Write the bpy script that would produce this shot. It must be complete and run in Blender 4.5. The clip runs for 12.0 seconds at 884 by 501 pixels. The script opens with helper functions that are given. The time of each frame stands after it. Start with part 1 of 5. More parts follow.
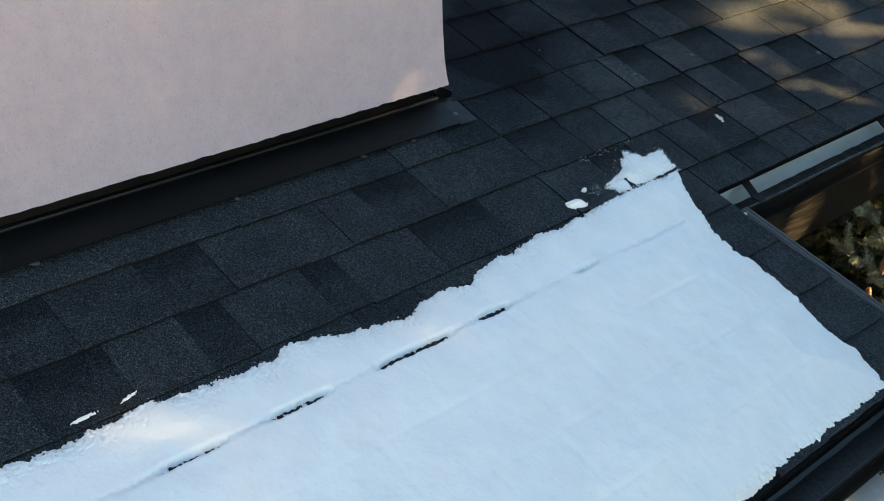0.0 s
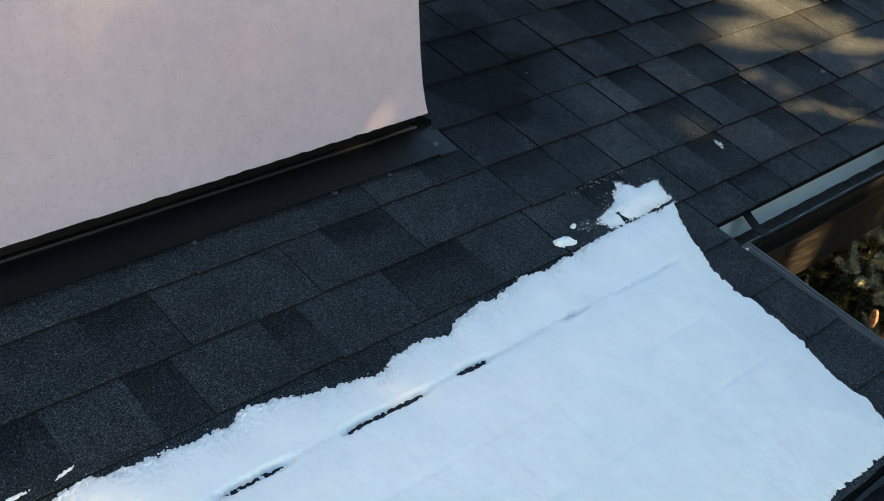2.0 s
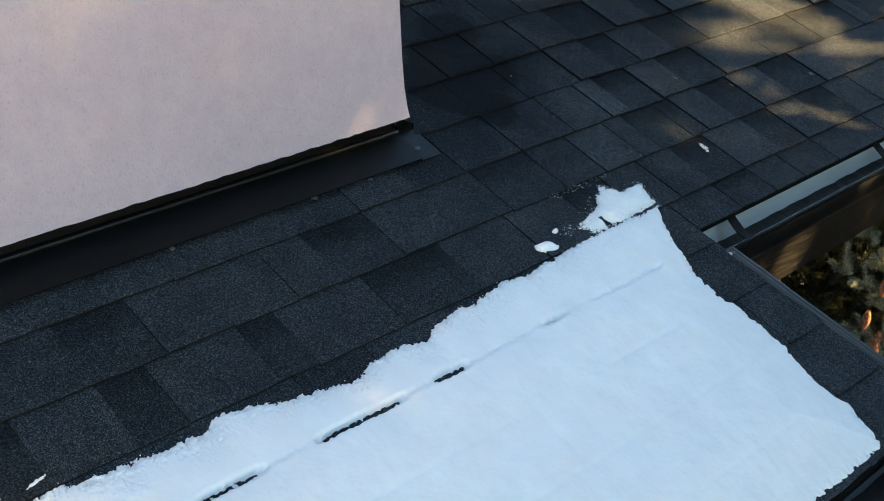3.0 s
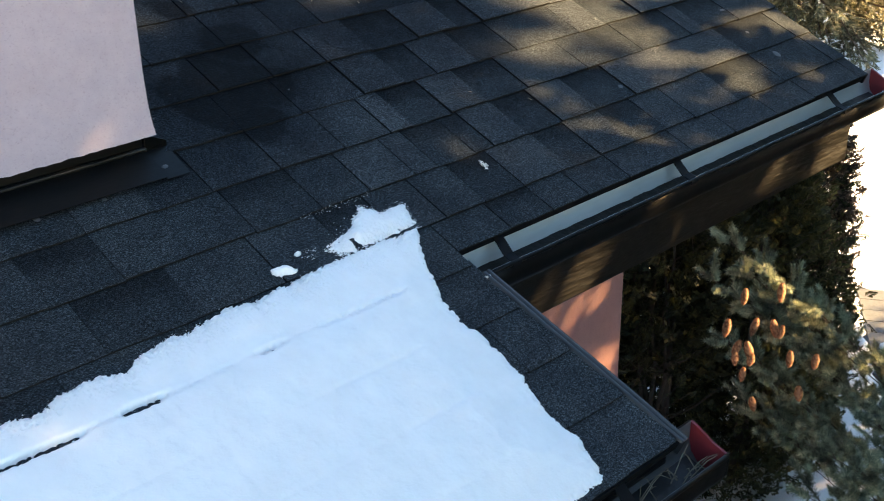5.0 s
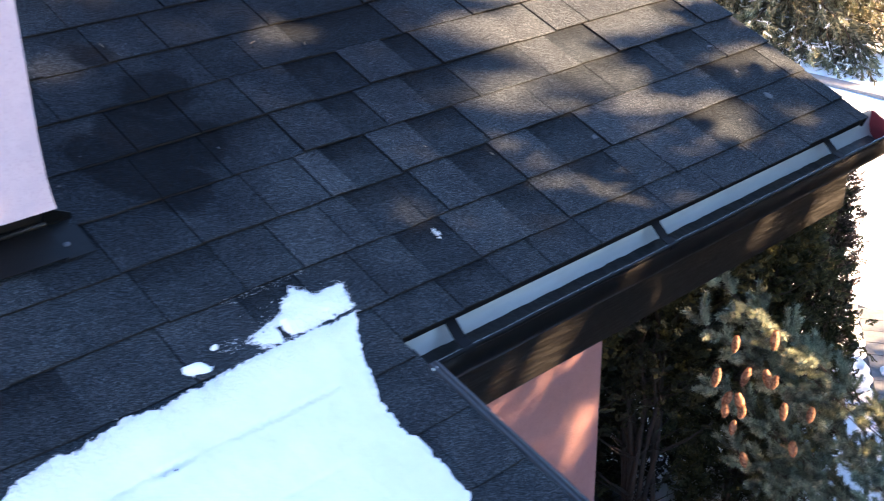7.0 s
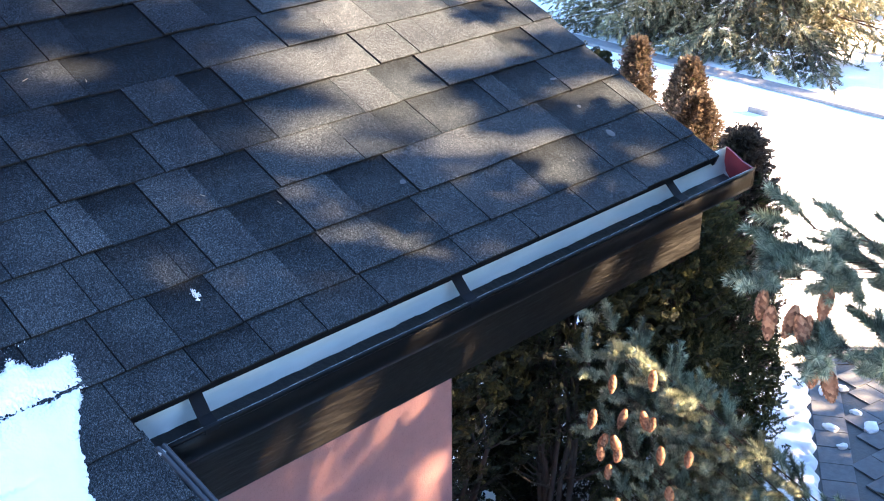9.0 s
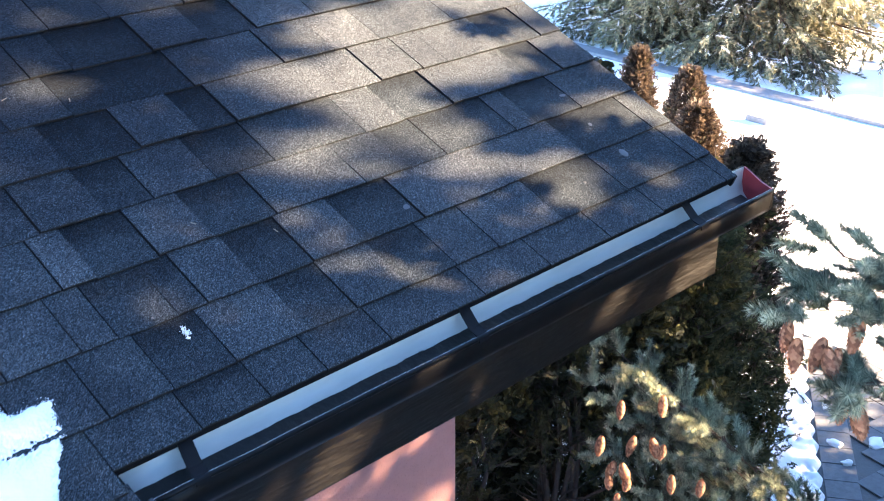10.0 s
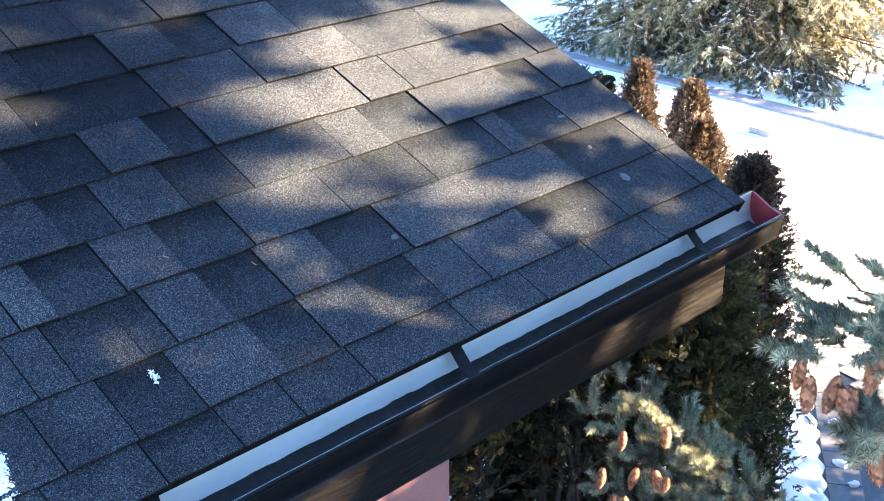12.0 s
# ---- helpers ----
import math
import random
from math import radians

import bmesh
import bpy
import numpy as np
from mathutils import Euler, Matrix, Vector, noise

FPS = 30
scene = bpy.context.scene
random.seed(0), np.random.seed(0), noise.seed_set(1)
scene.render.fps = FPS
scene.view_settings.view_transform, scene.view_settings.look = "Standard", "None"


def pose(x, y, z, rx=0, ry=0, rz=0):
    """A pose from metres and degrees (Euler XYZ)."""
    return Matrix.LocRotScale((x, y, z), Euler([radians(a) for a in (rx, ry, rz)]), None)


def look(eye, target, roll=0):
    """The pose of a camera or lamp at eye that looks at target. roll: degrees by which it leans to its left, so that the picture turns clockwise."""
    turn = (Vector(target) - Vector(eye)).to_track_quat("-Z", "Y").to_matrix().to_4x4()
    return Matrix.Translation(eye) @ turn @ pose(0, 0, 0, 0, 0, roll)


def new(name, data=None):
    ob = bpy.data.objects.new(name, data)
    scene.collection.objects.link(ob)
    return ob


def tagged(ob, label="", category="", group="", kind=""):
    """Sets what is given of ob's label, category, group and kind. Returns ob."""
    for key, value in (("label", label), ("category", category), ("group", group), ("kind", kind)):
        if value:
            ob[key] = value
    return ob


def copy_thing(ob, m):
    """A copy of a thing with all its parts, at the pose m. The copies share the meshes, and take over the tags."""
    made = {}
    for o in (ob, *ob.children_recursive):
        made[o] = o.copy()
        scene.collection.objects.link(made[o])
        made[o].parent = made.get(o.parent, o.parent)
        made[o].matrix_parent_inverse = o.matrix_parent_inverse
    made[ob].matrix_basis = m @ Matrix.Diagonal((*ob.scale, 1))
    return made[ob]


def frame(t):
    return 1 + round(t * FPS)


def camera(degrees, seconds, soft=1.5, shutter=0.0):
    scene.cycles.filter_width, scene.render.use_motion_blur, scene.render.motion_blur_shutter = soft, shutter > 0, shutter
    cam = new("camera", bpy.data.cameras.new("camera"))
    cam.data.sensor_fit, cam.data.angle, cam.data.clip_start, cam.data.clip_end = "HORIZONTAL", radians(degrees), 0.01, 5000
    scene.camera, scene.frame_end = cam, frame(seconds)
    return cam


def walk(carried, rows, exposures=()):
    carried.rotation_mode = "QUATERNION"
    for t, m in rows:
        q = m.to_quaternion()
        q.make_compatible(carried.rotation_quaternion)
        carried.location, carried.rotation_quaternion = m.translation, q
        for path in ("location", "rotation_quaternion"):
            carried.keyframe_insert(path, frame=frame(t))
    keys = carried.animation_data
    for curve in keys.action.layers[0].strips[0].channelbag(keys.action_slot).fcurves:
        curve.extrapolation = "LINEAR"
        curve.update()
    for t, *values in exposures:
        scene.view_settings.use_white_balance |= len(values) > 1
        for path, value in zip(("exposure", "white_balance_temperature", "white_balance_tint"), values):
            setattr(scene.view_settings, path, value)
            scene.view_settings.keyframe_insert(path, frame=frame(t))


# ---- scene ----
cam = camera(41.5, 12.0, soft=1.0, shutter=0.5)
# seconds, eye in metres, yaw, pitch and roll in degrees
ROWS = [
    (0, 1.504, -2.338, 4.082, 47.25, -24.60, -1.49),
    (0.5, 1.485, -2.316, 4.077, 47.38, -24.53, -1.73),
    (1, 1.438, -2.269, 4.071, 47.30, -24.48, -1.77),
    (1.5, 1.396, -2.195, 4.079, 47.37, -24.51, -1.73),
    (2, 1.386, -2.158, 4.077, 47.32, -24.45, -1.83),
    (2.5, 1.393, -2.133, 4.081, 47.31, -24.47, -1.81),
    (2.7, 1.400, -2.124, 4.083, 47.43, -24.46, -1.93),
    (4.3, 1.494, -1.947, 4.126, 47.14, -25.33, -1.23),
    (4.5, 1.602, -1.832, 4.134, 47.02, -25.45, -1.10),
    (5, 1.701, -1.675, 4.127, 46.65, -25.40, -1.04),
    (5.5, 1.670, -1.598, 4.123, 46.57, -25.39, -1.02),
    (6, 1.579, -1.500, 4.131, 46.58, -25.45, -1.04),
    (6.5, 1.490, -1.421, 4.140, 46.54, -25.37, -1.04),
    (7, 1.526, -1.342, 4.157, 46.73, -25.59, -0.88),
    (7.5, 1.737, -1.107, 4.179, 46.65, -25.82, -0.64),
    (7.7, 1.780, -1.049, 4.182, 46.41, -25.80, -0.63),
    (9.3, 1.625, -0.816, 4.172, 45.98, -25.53, -0.35),
    (9.5, 1.598, -0.805, 4.164, 45.82, -25.43, -0.32),
    (10, 1.525, -0.741, 4.154, 45.76, -25.33, -0.34),
    (10.5, 1.436, -0.643, 4.157, 45.88, -25.44, -0.39),
    (11, 1.415, -0.624, 4.147, 45.81, -25.41, -0.37),
    (11.5, 1.424, -0.620, 4.139, 45.87, -25.41, -0.41),
    (12, 1.426, -0.611, 4.132, 45.84, -24.86, -0.36),
]
EXPOSURES = [(0.0, 2.90, 7270, -3), (2.5, 2.96, 7220, -2), (4.5, 3.13, 7050, -1), (6.0, 3.43, 6300, 9), (7.0, 3.78, 5850, 15), (7.5, 3.90, 5700, 13), (9.5, 4.20, 5420, 11), (12.0, 4.33, 5420, 11)]
walk(cam, [(t, pose(x, y, z, 90 + pitch, 0, yaw) @ pose(0, 0, 0, 0, 0, roll)) for t, x, y, z, yaw, pitch, roll in ROWS], EXPOSURES)

# ---- light ----
SUN_TURN, SUN_HEIGHT = 39.0, 25.0
world = bpy.data.worlds.new("winter_sky")
scene.world = world
world.use_nodes = True
wn = world.node_tree.nodes
sky = wn.new("ShaderNodeTexSky")
sky.sky_type = "NISHITA"
sky.sun_disc = False
sky.dust_density, sky.ozone_density = 0.3, 2.3
sky.sun_elevation, sky.sun_rotation = radians(SUN_HEIGHT), radians(SUN_TURN)
world.node_tree.links.new(sky.outputs["Color"], wn["Background"].inputs["Color"])
wn["Background"].inputs["Strength"].default_value = 0.058
sun_data = bpy.data.lights.new("sun", "SUN")
sun_data.energy, sun_data.angle, sun_data.color = 4.9, radians(0.85), (1.0, 0.65, 0.335)
sun = new("sun", sun_data)
SUN_WAY = Vector((math.sin(radians(SUN_TURN)) * math.cos(radians(SUN_HEIGHT)),
                  math.cos(radians(SUN_TURN)) * math.cos(radians(SUN_HEIGHT)), math.sin(radians(SUN_HEIGHT))))
sun.matrix_world = look(SUN_WAY * 40, (0, 0, 0))


# ---- materials ----
def mat(name, rough=0.7, metal=0.0, spec=0.5):
    m = bpy.data.materials.new(name)
    m.use_nodes = True
    nt = m.node_tree
    b = nt.nodes["Principled BSDF"]
    b.inputs["Roughness"].default_value = rough
    b.inputs["Metallic"].default_value = metal
    b.inputs["Specular IOR Level"].default_value = spec
    return m, nt, b


def node(nt, kind, **values):
    n = nt.nodes.new(kind)
    for key, value in values.items():
        n.inputs[key.replace("_", " ")].default_value = value
    return n


def noise_at(nt, source, scale, detail=3.0, rough=0.55):
    n = node(nt, "ShaderNodeTexNoise", Scale=scale, Detail=detail, Roughness=rough)
    nt.links.new(source, n.inputs["Vector"])
    return n.outputs["Fac"]


def ramp(nt, fac, stops):
    r = nt.nodes.new("ShaderNodeValToRGB")
    while len(r.color_ramp.elements) < len(stops):
        r.color_ramp.elements.new(0.5)
    for e, (at, c) in zip(r.color_ramp.elements, stops):
        e.position, e.color = at, (*c, 1)
    nt.links.new(fac, r.inputs["Fac"])
    return r.outputs["Color"]


def mix(nt, a, b, fac, how="MIX"):
    n = nt.nodes.new("ShaderNodeMix")
    n.data_type, n.blend_type = "RGBA", how
    for sock, value in ((n.inputs[0], fac), (n.inputs[6], a), (n.inputs[7], b)):
        if hasattr(value, "is_output"):
            nt.links.new(value, sock)
        else:
            sock.default_value = value if isinstance(value, float) else (*value, 1)
    return n.outputs[2]


def bump(nt, b, height, strength, distance):
    n = node(nt, "ShaderNodeBump", Strength=strength, Distance=distance)
    nt.links.new(height, n.inputs["Height"])
    nt.links.new(n.outputs["Normal"], b.inputs["Normal"])


def place(nt):
    return nt.nodes.new("ShaderNodeNewGeometry").outputs["Position"]


WET = [((-0.655, -0.284, 3.287), 0.06), ((-0.585, -0.234, 3.256), 0.082), ((-0.62, -0.098, 3.272), 0.087), ((-0.782, -0.054, 3.343), 0.075), ((-0.703, -0.182, 3.308), 0.061), ((-0.945, -0.129, 3.414), 0.045), ((-0.504, -0.177, 3.221), 0.061)]

# broad zones by the wall and up the slope where shade is painted
SHADE_ZONES = (((-0.60, -0.25, 3.26), 0.30), ((-1.05, 0.40, 3.46), 0.60))


def shingle_material():
    """Mineral granules in mixed greys; every tab has its own tone."""
    m, nt, b = mat("asphalt_granules", 0.95, 0.0, 0.08)
    p = place(nt)
    v = node(nt, "ShaderNodeTexVoronoi", Scale=740.0)
    nt.links.new(p, v.inputs["Vector"])
    cell = nt.nodes.new("ShaderNodeSeparateColor")
    nt.links.new(v.outputs["Color"], cell.inputs["Color"])
    grain = ramp(nt, cell.outputs["Red"], [(0.0, (0.016, 0.016, 0.017)), (0.5, (0.041, 0.041, 0.043)),
                                           (0.79, (0.083, 0.083, 0.087)), (1.0, (0.205, 0.205, 0.213))])
    info = nt.nodes.new("ShaderNodeObjectInfo")
    own = nt.nodes.new("ShaderNodeSeparateColor")
    nt.links.new(info.outputs["Color"], own.inputs["Color"])
    tone = ramp(nt, own.outputs["Red"], [(0.0, (0.255, 0.305, 0.35)), (0.35, (0.385, 0.46, 0.515)), (0.7, (0.565, 0.65, 0.715)), (1.0, (0.77, 0.86, 0.92))])
    blotch = ramp(nt, noise_at(nt, p, 9.0, 4.0), [(0.3, (0.78, 0.78, 0.8)), (0.7, (1.2, 1.2, 1.18))])
    clump = ramp(nt, noise_at(nt, p, 230.0, 2.0), [(0.32, (0.70, 0.70, 0.69)), (0.68, (1.34, 1.34, 1.31))])
    c = mix(nt, grain, tone, 1.0, "MULTIPLY")
    c = mix(nt, c, clump, 1.0, "MULTIPLY")
    c = mix(nt, c, blotch, 1.0, "MULTIPLY")
    # recessed tabs are darker along their upper third, with a fuzzy lower edge
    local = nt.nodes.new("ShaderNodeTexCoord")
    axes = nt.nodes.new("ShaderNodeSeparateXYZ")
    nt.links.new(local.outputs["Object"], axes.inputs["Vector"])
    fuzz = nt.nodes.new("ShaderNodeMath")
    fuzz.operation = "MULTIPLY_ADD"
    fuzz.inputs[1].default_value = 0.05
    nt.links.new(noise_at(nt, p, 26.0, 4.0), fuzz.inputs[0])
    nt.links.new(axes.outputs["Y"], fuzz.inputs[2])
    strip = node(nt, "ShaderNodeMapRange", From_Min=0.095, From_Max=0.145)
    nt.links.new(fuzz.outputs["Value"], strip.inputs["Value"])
    upper_dark = nt.nodes.new("ShaderNodeMath")
    upper_dark.operation = "MULTIPLY"
    nt.links.new(strip.outputs["Result"], upper_dark.inputs[0])
    nt.links.new(own.outputs["Green"], upper_dark.inputs[1])
    c = mix(nt, c, mix(nt, c, (0.52, 0.52, 0.53), 1.0, "MULTIPLY"), upper_dark.outputs["Value"])
    # melt water has soaked a few round spots near the wall's corner
    wet = None
    for at, rad in WET:
        d = nt.nodes.new("ShaderNodeVectorMath")
        d.operation = "DISTANCE"
        warp = nt.nodes.new("ShaderNodeVectorMath")
        warp.operation = "ADD"
        nt.links.new(p, warp.inputs[0])
        small = node(nt, "ShaderNodeTexNoise", Scale=14.0)
        nt.links.new(p, small.inputs["Vector"])
        low = nt.nodes.new("ShaderNodeVectorMath")
        low.operation = "MULTIPLY_ADD"
        low.inputs[1].default_value, low.inputs[2].default_value = (0.07, 0.07, 0.07), (-0.035, -0.035, -0.035)
        nt.links.new(small.outputs["Color"], low.inputs[0])
        nt.links.new(low.outputs["Vector"], warp.inputs[1])
        nt.links.new(warp.outputs["Vector"], d.inputs[0])
        d.inputs[1].default_value = at
        q = node(nt, "ShaderNodeMapRange", From_Min=rad - 0.004, From_Max=rad + 0.018, To_Min=1.0, To_Max=0.0)
        nt.links.new(d.outputs["Value"], q.inputs["Value"])
        if wet is None:
            wet = q.outputs["Result"]
        else:
            both = nt.nodes.new("ShaderNodeMath")
            both.operation = "MAXIMUM"
            nt.links.new(wet, both.inputs[0])
            nt.links.new(q.outputs["Result"], both.inputs[1])
            wet = both.outputs["Value"]
    c = mix(nt, c, mix(nt, c, (0.36, 0.36, 0.38), 1.0, "MULTIPLY"), wet)
    # shade painted into the granules as wide soft darker zones
    for at, rad in SHADE_ZONES:
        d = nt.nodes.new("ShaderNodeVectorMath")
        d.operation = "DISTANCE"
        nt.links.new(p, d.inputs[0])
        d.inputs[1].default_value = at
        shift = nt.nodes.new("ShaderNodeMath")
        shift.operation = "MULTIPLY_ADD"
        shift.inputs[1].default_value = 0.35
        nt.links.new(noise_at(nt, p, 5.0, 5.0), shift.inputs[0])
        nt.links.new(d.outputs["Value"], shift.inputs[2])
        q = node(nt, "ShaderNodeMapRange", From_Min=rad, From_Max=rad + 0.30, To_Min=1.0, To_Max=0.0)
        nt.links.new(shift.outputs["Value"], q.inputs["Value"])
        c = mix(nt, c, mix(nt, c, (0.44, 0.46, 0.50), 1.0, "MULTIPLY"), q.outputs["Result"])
    rg = node(nt, "ShaderNodeMapRange", To_Min=0.92, To_Max=0.85)
    nt.links.new(wet, rg.inputs["Value"])
    nt.links.new(rg.outputs["Result"], b.inputs["Roughness"])
    nt.links.new(c, b.inputs["Base Color"])
    bump(nt, b, cell.outputs["Green"], 0.5, 0.0012)
    return m


def snow_material(name="snow", fine=260.0):
    m, nt, b = mat(name, 0.75, 0.0, 0.25)
    p = place(nt)
    c = ramp(nt, noise_at(nt, p, 14.0, 5.0), [(0.25, (0.845, 0.836, 0.825)), (0.75, (0.92, 0.907, 0.89))])
    nt.links.new(c, b.inputs["Base Color"])
    b.inputs["Subsurface Weight"].default_value = 0.1
    b.inputs["Subsurface Radius"].default_value = (0.02, 0.025, 0.03)
    b.inputs["Subsurface Scale"].default_value = 0.5
    h = mix(nt, noise_at(nt, p, fine, 4.0), noise_at(nt, p, fine / 7, 4.0), 0.5)
    bump(nt, b, h, 0.4, 0.0035)
    return m


def stucco_material(name, base, dark):
    m, nt, b = mat(name, 0.9, 0.0, 0.2)
    p = place(nt)
    c = ramp(nt, noise_at(nt, p, 3.0, 5.0), [(0.3, dark), (0.7, base)])
    c = mix(nt, c, ramp(nt, noise_at(nt, p, 28.0, 6.0, 0.7), [(0.3, (0.93, 0.93, 0.94)), (0.7, (1.05, 1.05, 1.04))]), 1.0, "MULTIPLY")
    pit = ramp(nt, noise_at(nt, p, 210.0, 2.0), [(0.28, (0.84, 0.83, 0.83)), (0.42, (1, 1, 1))])
    c = mix(nt, c, pit, 1.0, "MULTIPLY")
    nt.links.new(c, b.inputs["Base Color"])
    h = mix(nt, noise_at(nt, p, 170.0, 3.0), noise_at(nt, p, 55.0, 3.0), 0.5)
    bump(nt, b, h, 0.5, 0.004)
    return m


def paint_material(name, colour, rough, wear=0.5, bumpy=0.0, stretch=(1, 1, 1), metal=0.0, spec=0.5):
    m, nt, b = mat(name, rough, metal, spec)
    p = place(nt)
    mp = nt.nodes.new("ShaderNodeMapping")
    mp.inputs["Scale"].default_value = stretch
    nt.links.new(p, mp.inputs["Vector"])
    low = tuple(q * (1 - wear * 0.5) for q in colour)
    c = ramp(nt, noise_at(nt, mp.outputs["Vector"], 22.0, 5.0), [(0.3, low), (0.7, colour)])
    nt.links.new(c, b.inputs["Base Color"])
    r = node(nt, "ShaderNodeMapRange", To_Min=rough * 0.75, To_Max=min(1.0, rough * 1.35))
    nt.links.new(noise_at(nt, p, 35.0, 4.0), r.inputs["Value"])
    nt.links.new(r.outputs["Result"], b.inputs["Roughness"])
    if bumpy:
        bump(nt, b, noise_at(nt, mp.outputs["Vector"], 60.0, 3.0), bumpy, 0.004)
    return m


def leaf_material(name, stops, glow=0.3, rough=0.6, clump=5.0, low=0.7, high=1.25):
    m, nt, b = mat(name, rough, 0.0, 0.3)
    geo = nt.nodes.new("ShaderNodeNewGeometry")
    island = ramp(nt, geo.outputs["Random Per Island"], stops)
    patch = ramp(nt, noise_at(nt, geo.outputs["Position"], clump, 3.0), [(0.33, (low, low, low)), (0.67, (high, high * 0.97, high * 0.9))])
    c = mix(nt, island, patch, 1.0, "MULTIPLY")
    nt.links.new(c, b.inputs["Base Color"])
    t = nt.nodes.new("ShaderNodeBsdfTranslucent")
    nt.links.new(c, t.inputs["Color"])
    s = nt.nodes.new("ShaderNodeMixShader")
    s.inputs["Fac"].default_value = glow
    nt.links.new(b.outputs["BSDF"], s.inputs[1])
    nt.links.new(t.outputs["BSDF"], s.inputs[2])
    nt.links.new(s.outputs["Shader"], nt.nodes["Material Output"].inputs["Surface"])
    return m


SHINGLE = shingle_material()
SNOW = snow_material()
GROUND_SNOW = snow_material("ground_snow", 40.0)
PINK = stucco_material("pale_pink_stucco", (0.45, 0.388, 0.432), (0.425, 0.365, 0.405))
# lower walls: the warm dim light under the eave is in this pink
PINK_SHADED = stucco_material("shaded_pink_stucco", (0.385, 0.205, 0.185), (0.35, 0.185, 0.165))
EDGE = paint_material("cut_asphalt_edge", (0.020, 0.020, 0.020), 0.95, 0.8, 0.8, (1, 1, 1), 0.0, 0.05)
BROWN = paint_material("dark_brown_paint", (0.0038, 0.003, 0.0024), 0.46, 0.5, 1.0, (1, 0.16, 1.2), 0.0, 0.5)
GUTTER_OUT = paint_material("dark_gutter_paint", (0.005, 0.005, 0.0053), 0.42, 0.4, 0.0, (1, 1, 1), 0.0, 0.12)
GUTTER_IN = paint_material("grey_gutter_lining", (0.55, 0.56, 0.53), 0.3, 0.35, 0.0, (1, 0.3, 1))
# darker copy of the lining: shade inside the low gutter as colour
GUTTER_LOW = paint_material("shaded_gutter_lining", (0.10, 0.105, 0.105), 0.4, 0.5, 0.0, (1, 0.3, 1))
FOLD_SHINE = paint_material("fold_shine_metal", (0.009, 0.010, 0.0095), 0.42, 0.6, 0.1, (1, 0.4, 1), 0.0, 0.3)
RED = paint_material("dark_red_paint", (0.20, 0.02, 0.026), 0.45, 0.6)
STRAP = paint_material("black_strap_paint", (0.006, 0.006, 0.007), 0.6, 0.5, 0.0, (1, 1, 1), 0.0, 0.12)
FLASH = paint_material("dark_flashing_metal", (0.0045, 0.0048, 0.0048), 0.36, 0.6, 0.15, (1, 0.5, 1), 0.0, 0.14)
DRIP = paint_material("dark_edge_metal", (0.022, 0.025, 0.032), 0.36, 0.5)
BARK = paint_material("grey_brown_bark", (0.05, 0.037, 0.029), 0.9, 0.8, 0.8)
TWIG = paint_material("orange_brown_twig_bark", (0.075, 0.046, 0.028), 0.85, 0.6)
NEEDLE = leaf_material("blue_spruce_needles", [(0.0, (0.095, 0.12, 0.082)), (0.5, (0.225, 0.255, 0.18)), (1.0, (0.45, 0.47, 0.345))], 0.3, 0.6, 13.0, 0.35, 1.6)
# near-black needles for the unseen shading spruces, to cut bounced light
NEEDLE_DARK = leaf_material("dark_spruce_needles", [(0.0, (0.018, 0.026, 0.016)), (0.6, (0.04, 0.05, 0.03)), (1.0, (0.08, 0.09, 0.055))], 0.15)
NEEDLE_FAR = leaf_material("olive_spruce_needles", [(0.0, (0.085, 0.092, 0.058)), (0.6, (0.26, 0.25, 0.155)), (1.0, (0.50, 0.455, 0.31))], 0.25, 0.6, 1.3, 0.35, 1.6)
# thuja green darkened to hold the shade the inner trees stand in
THUJA_SHADED = leaf_material("shaded_thuja_scales", [(0.0, (0.010, 0.014, 0.007)), (0.6, (0.023, 0.028, 0.013)), (1.0, (0.055, 0.058, 0.025))], 0.25, 0.6, 4.0, 0.6, 1.4)
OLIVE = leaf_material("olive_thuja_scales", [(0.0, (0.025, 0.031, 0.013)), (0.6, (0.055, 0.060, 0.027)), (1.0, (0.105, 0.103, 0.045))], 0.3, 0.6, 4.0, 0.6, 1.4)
BRONZE = leaf_material("bronzed_thuja_scales", [(0.0, (0.040, 0.030, 0.023)), (0.5, (0.090, 0.066, 0.048)), (1.0, (0.18, 0.138, 0.102))], 0.35, 0.6, 6.0, 0.55, 1.4)
CONE = leaf_material("tan_cone_scales", [(0.0, (0.13, 0.055, 0.027)), (0.5, (0.34, 0.15, 0.078)), (1.0, (0.52, 0.27, 0.145))], 0.1)
PAVER = paint_material("grey_concrete_slab", (0.15, 0.155, 0.16), 0.85, 0.6, 0.4)
KERB = paint_material("weathered_grey_concrete", (0.23, 0.23, 0.235), 0.9, 0.6, 0.4)
ICE, ice_tree, ice_bsdf = mat("cloudy_ice", 0.6, 0.0, 0.25)
ice_bsdf.inputs["Base Color"].default_value = (0.07, 0.073, 0.078, 1)
WHITE = paint_material("white_window_paint", (0.75, 0.76, 0.75), 0.4, 0.2)
GLASS, glass_tree, glass_bsdf = mat("window_glass", 0.03)
glass_bsdf.inputs["Transmission Weight"].default_value = 1.0
SLUDGE = paint_material("wet_dark_grime", (0.012, 0.013, 0.014), 0.45, 0.8, 0.6)
FELT = paint_material("black_roofing_felt", (0.010, 0.0105, 0.012), 0.95, 0.5, 0.0, (1, 1, 1), 0.0, 0.03)
STRAW = paint_material("dry_straw", (0.2, 0.165, 0.115), 0.85, 0.6)


